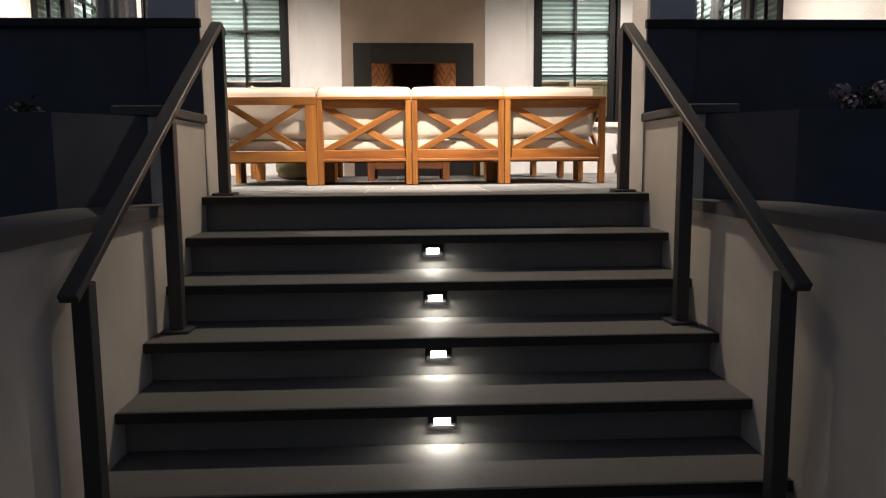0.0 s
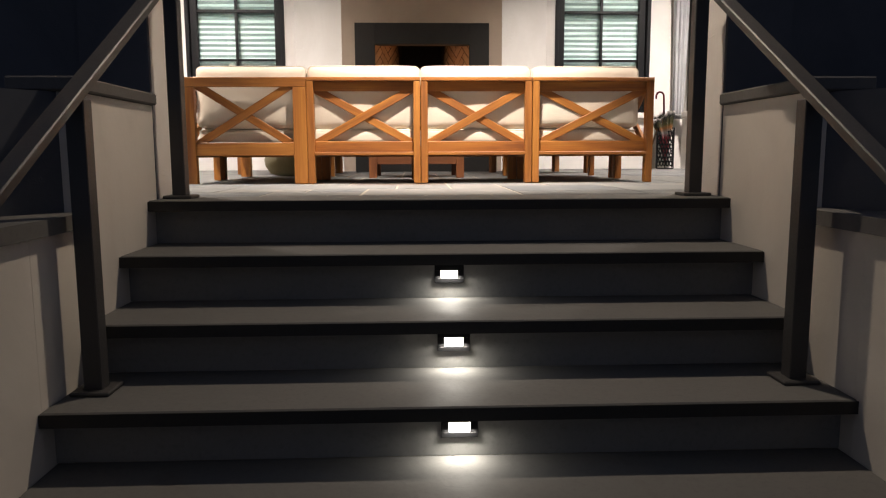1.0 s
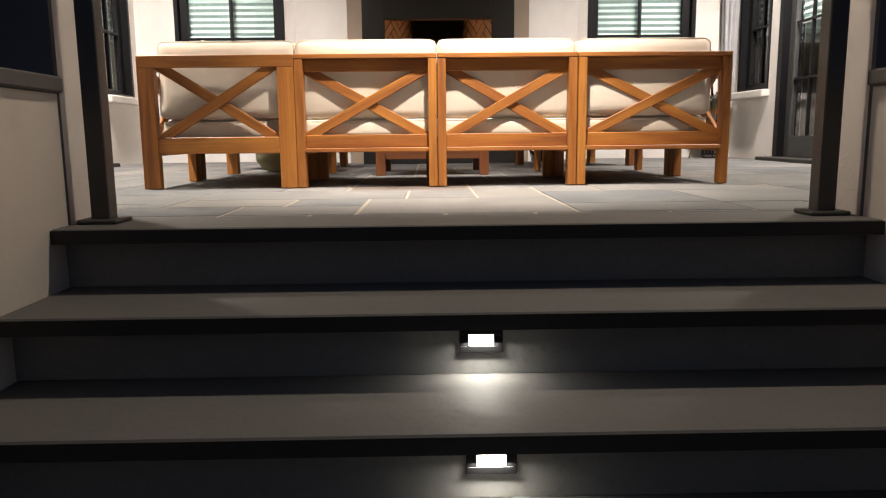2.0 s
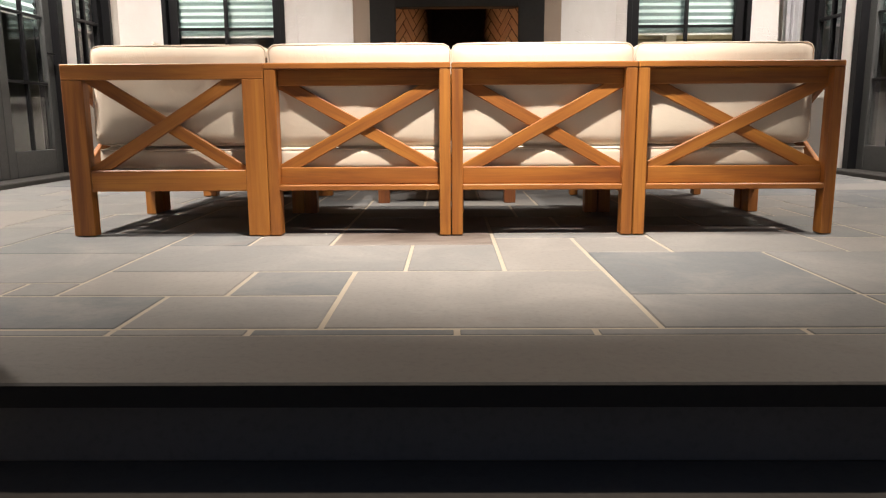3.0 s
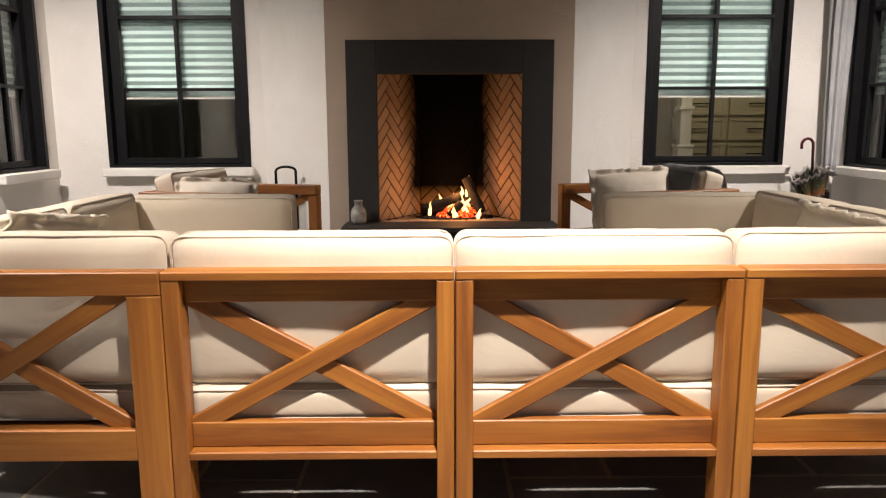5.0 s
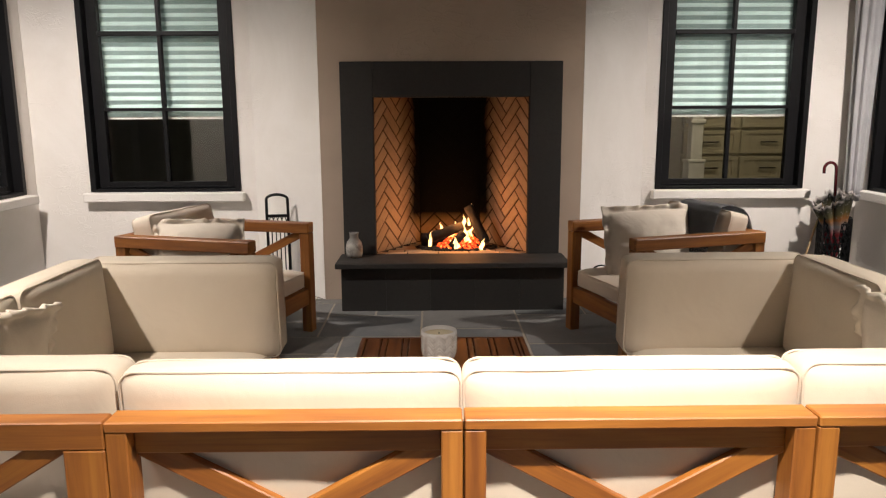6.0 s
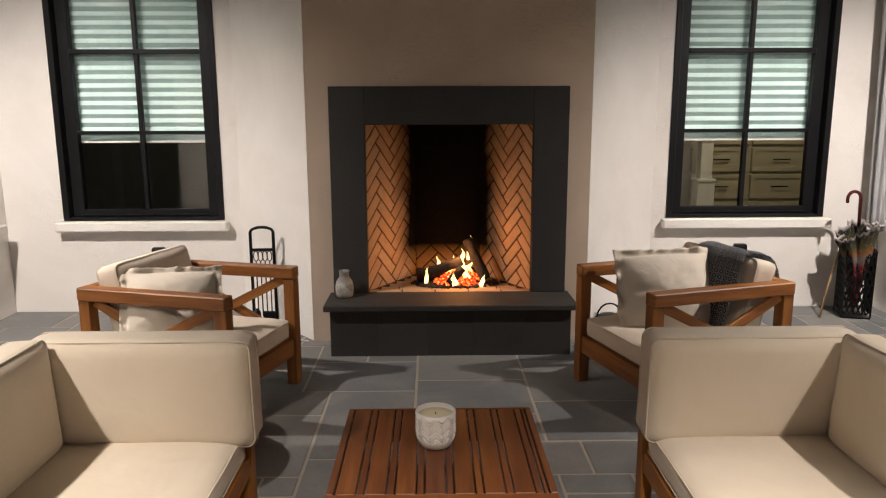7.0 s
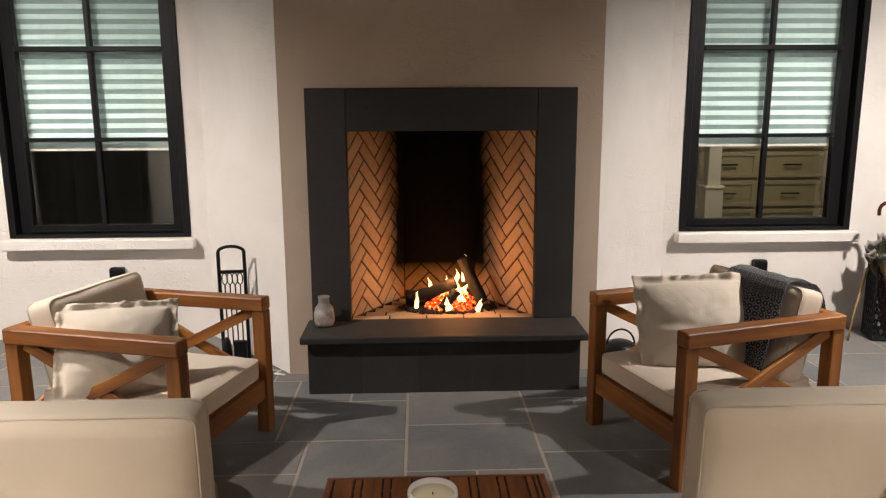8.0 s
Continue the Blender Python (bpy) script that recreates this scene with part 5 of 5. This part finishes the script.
def drape(cx=3.17, cy=9.77, z0=0.62, top=CEIL, label="gathered grey outdoor curtain hanging in the corner"):
    bm = bmesh.new()
    n, rows = 44, []
    for k in range(18):
        z = z0 + (top - z0 - 0.02) * k / 17
        u = k / 17
        R = 0.055 + 0.045 * u
        rows.append([bm.verts.new((cx + R * (1 + 0.30 * math.sin(9 * 2 * math.pi * i / n + 0.6 * math.sin(u * 5))) * math.cos(2 * math.pi * i / n) * 0.9,
                                   cy + R * (1 + 0.30 * math.sin(9 * 2 * math.pi * i / n + 0.6 * math.sin(u * 5))) * math.sin(2 * math.pi * i / n), z + 0.02 * noise.noise(Vector((i * .4, 0, 1))) * (1 - u))) for i in range(n)])
    for a, b in zip(rows, rows[1:]):
        for i in range(n):
            bm.faces.new((a[i], a[(i + 1) % n], b[(i + 1) % n], b[i]))
    bm.faces.new(rows[0]), bm.faces.new(rows[-1])
    t = thing("drape", label, "curtain", pose(0, 0, 0))
    part("curtain_cloth", bm, CURTAIN, t, "", True)
    part("heading_ring", tube([(cx + 0.1 * math.cos(a * 0.5236), cy + 0.1 * math.sin(a * 0.5236), top - 0.012) for a in range(12)], 0.008, 6, True), BLACK_METAL, t)
    part("tie_band", tube([(cx + 0.07 * math.cos(a * 0.5236), cy + 0.075 * math.sin(a * 0.5236), z0 + 0.04) for a in range(12)], 0.01, 6, True), CURTAIN, t)


drape()
drape(-1.86, 4.42, 0.02, CEIL, "gathered grey outdoor curtain tied back at the porch front")

# ---- stair rails ----
def stair_rail(x):
    t = thing("stair_rail", "black painted steel handrail with square posts", "railing", pose(x, 0, 0), "rails beside the steps")
    slope = 0.60
    rail_z = lambda y: 0.957 + slope * (y - 4.02)
    pw = 0.058
    for y, z in ((4.02, 0.0), (3.074, -3 * RISE), (2.16, -6 * RISE)):
        post = part("post", one(-pw / 2, pw / 2, y - 0.03, y + 0.03, z + 0.012, rail_z(y) - 0.03, 0.003), RAIL_METAL, t)
        part("base_plate", one(-0.062, 0.062, y - 0.062, y + 0.062, z, z + 0.014, 0.004), RAIL_METAL, post)
    bm = bmesh.new()
    beam(bm, (0, 3.99, rail_z(3.99)), (0, 2.05, rail_z(2.05)), 0.062, 0.032, (0, 0, 1), 0.004)
    part("handrail", bm, RAIL_METAL, t)
    part("rail_end", beam(bmesh.new(), (0, 3.975, rail_z(3.99) + 0.001), (0, 4.075, rail_z(3.99) - 0.035), 0.061, 0.032, (0, 0, 1), 0.004), RAIL_METAL, t)


stair_rail(-1.135)
stair_rail(1.16)

# ---- step lights ----
for i in range(1, 7):
    z, y = -i * RISE - 0.0475, NOSE_Y - i * GOING + 0.085
    t = thing("step_light", "lit black step light set in the riser", "light", pose(0.03, y, z - 0.044), "step lights in the risers")
    for q in ((-0.058, 0.058, -0.009, -0.0005, 0.013, 0.036), (-0.058, 0.058, -0.009, -0.0005, -0.036, -0.019), (-0.058, -0.034, -0.009, -0.0005, -0.0189, 0.0129), (0.034, 0.058, -0.009, -0.0005, -0.0189, 0.0129)):
        part("plate", one(*q, 0.001), BLACK_METAL, t)
    part("lens", one(-0.0335, 0.0335, -0.005, -0.001, -0.0185, 0.0125, 0.002), LENS, t, "white lit lens")
    data = bpy.data.lights.new("step_lamp", "AREA")
    data.energy, data.shape, data.size, data.size_y, data.color = 0.95, "RECTANGLE", 0.09, 0.01, (1.0, 0.94, 0.84)
    ob = new("step_lamp", data)
    ob.matrix_world = look((0.03, y - 0.017, z - 0.05), (0.03, y - 0.072, z - 0.2))

# ---- ceiling lamps and wall sockets ----
for lx, ly, *_ in LAMPS:
    t = thing("downlight", "round recessed ceiling downlight, lit", "light", pose(lx, ly, CEIL), "recessed downlights")
    ring = lathe([(0.055, -0.004), (0.075, -0.006), (0.08, 0.0), (0.055, 0.0), (0.055, -0.004)], 32)
    part("trim_ring", ring, WHITE_PAINT, t)
    part("lens", lathe([(0.054, -0.002), (0.054, 0.0)], 32), LAMP_LENS, t)
for x, z in ((-2.16, 0.44), (2.22, 0.44)):
    t = thing("outlet_box", "dark weatherproof outlet cover on the wall", "outlet", pose(x, WALL_Y, z))
    part("cover", one(-0.045, 0.045, -0.055, -0.001, -0.06, 0.06, 0.008), BLACK_METAL, t)
    part("lid", one(-0.04, 0.04, -0.066, -0.0555, -0.05, 0.05, 0.005), BLACK_METAL, t)

# a loose cord lies by the chimney breast
cord = link_mesh("power_cord", tube([(-1.02, 9.24, 0.006), (-1.06, 9.21, 0.006), (-1.02, 9.17, 0.02), (-0.97, 9.19, 0.006), (-0.99, 9.14, 0.006), (-0.93, 9.12, 0.006)], 0.0045, 6), WHITE_PAINT, None, True)
tagged(cord, "thin white cord lying on the paving by the wall", "cord")

# ---- plants in the raised beds ----
LEAF = plain("leaf_green", (0.035, 0.06, 0.02), 0.6, 0, 60, 0.5, 0.2)
PETAL = plain("pale_petal", (0.50, 0.38, 0.42), 0.8, 0, 60, 0.3, 0.2)


def shrub(x, y, z, r, seed, blooms, label):
    rg = random.Random(seed)
    t = thing("shrub", label, "plant", pose(x, y, z), "bed plants")
    st = bmesh.new()
    lv = bmesh.new()
    for k in range(26):
        a, d = rg.uniform(0, 6.28), r * rg.uniform(0.2, 1)
        tip = Vector((d * math.cos(a), 0.6 * d * math.sin(a), r * rg.uniform(0.5, 1.3)))
        tube([(0, 0, 0), tip * 0.5 + Vector((0, 0, 0.03)), tip], 0.003, 5, False, st)
        for q in range(14):
            c = tip * rg.uniform(0.45, 1.05) + Vector((rg.gauss(0, .025), rg.gauss(0, .025), rg.gauss(0, .025)))
            m = pose(*c, rg.uniform(-70, 70), rg.uniform(-70, 70), rg.uniform(0, 360))
            L, w = rg.uniform(0.02, 0.045), rg.uniform(0.008, 0.016)
            pts = [lv.verts.new(m @ Vector(p)) for p in ((0, 0, 0), (w, L * 0.4, 0.004), (0, L, 0), (-w, L * 0.4, 0.004))]
            lv.faces.new(pts)
    part("stems", st, LEAF, t)
    part("leaves", lv, LEAF, t)
    for b in range(blooms):
        bm = bmesh.new()
        c = Vector((rg.uniform(-r, r), rg.uniform(-r * .5, r * .2), r * rg.uniform(0.7, 1.4)))
        for q in range(60):
            d = Vector((rg.gauss(0, 1), rg.gauss(0, 1), rg.gauss(0, 1))).normalized() * 0.05
            m = Matrix.Translation(c + d) @ d.to_track_quat("Z", "Y").to_matrix().to_4x4() @ pose(0, 0, 0, 0, 0, rg.uniform(0, 90))
            s = 0.014
            bm.faces.new([bm.verts.new(m @ Vector(p)) for p in ((s, 0, 0), (0, s, 0.004), (-s, 0, 0), (0, -s, 0.004))])
        part("bloom", bm, PETAL, t, "faded pink flower head")


shrub(-2.0, 3.62, 0.33, 0.10, 1, 0, "low green plant in the raised bed")
shrub(2.36, 3.62, 0.33, 0.17, 2, 4, "hydrangea with faded pink flower heads in the raised bed")

# ---- bluestone paving, slab by slab ----
UX, UY = 0.1535, 0.1562
PX, PY = -0.3575, 4.812
fixed = [(0, -4, 5, 4), (1, 0, 2, 3), (-5, 0, 6, 3), (3, 0, 2, 4), (5, -2, 4, 4), (5, -4, 4, 2), (-2, -2, 2, 2), (-5, -2, 3, 2), (-3, -4, 3, 2),
         (-6, -4, 3, 2), (5, 2, 2, 2), (3, 4, 4, 2), (7, 2, 4, 4), (-1, 3, 4, 2), (-3, 3, 2, 3), (-5, 3, 2, 2), (-9, -1, 4, 3), (-9, 2, 4, 3), (9, -2, 4, 4),
         (1, 23, 4, 3), (1, 20, 4, 3), (5, 21, 4, 4), (5, 18, 4, 3), (5, 25, 3, 2), (3, 16, 3, 2), (6, 16, 3, 2), (-3, 22, 4, 3), (-3, 25, 2, 2),
         (-1, 25, 2, 2), (-2, 17, 3, 5), (-2, 13, 3, 4), (-5, 20, 3, 2), (-5, 16, 3, 4), (-6, 24, 3, 3), (-6, 22, 3, 2)]
gx0, gx1, gy0, gy1 = -20, 25, -6, 34
taken = {}
floor_ob = tagged(link_mesh("floor", one(-SIDE_X - 0.2, SIDE_X + 0.2, 4.1375, WALL_Y + 0.24, -0.031, -0.0025, 0), MORTAR), "grey-blue bluestone paving with pale mortar joints", kind="structure")
tiles = []
rg = random.Random(12)


def claim(x, y, w, h):
    cells = [(i, j) for i in range(x, x + w) for j in range(y, y + h)]
    if any(c in taken for c in cells):
        return False
    for c in cells:
        taken[c] = True
    tiles.append((x, y, w, h))
    return True


for f in fixed:
    claim(*f)
sizes = [(4, 3), (3, 4), (5, 3), (3, 3), (4, 4), (6, 4), (3, 2), (2, 3), (4, 2), (2, 2), (5, 4)]
for j in range(gy0, gy1):
    for i in range(gx0, gx1):
        if (i, j) in taken:
            continue
        opts = sizes[:]
        rg.shuffle(opts)
        for w, h in opts + [(2, 1), (1, 2), (1, 1)]:
            if claim(i, j, w, h):
                break
FX0, FX1, FY0, FY1 = -SIDE_X, SIDE_X, 4.136, WALL_Y
g = 0.006
for x, y, w, h in tiles:
    x0, x1 = max(PX + x * UX + g, FX0), min(PX + (x + w) * UX - g, FX1)
    y0, y1 = max(PY + y * UY + g, FY0 + 0.004), min(PY + (y + h) * UY - g, FY1)
    if x1 - x0 > 0.02 and y1 - y0 > 0.02:
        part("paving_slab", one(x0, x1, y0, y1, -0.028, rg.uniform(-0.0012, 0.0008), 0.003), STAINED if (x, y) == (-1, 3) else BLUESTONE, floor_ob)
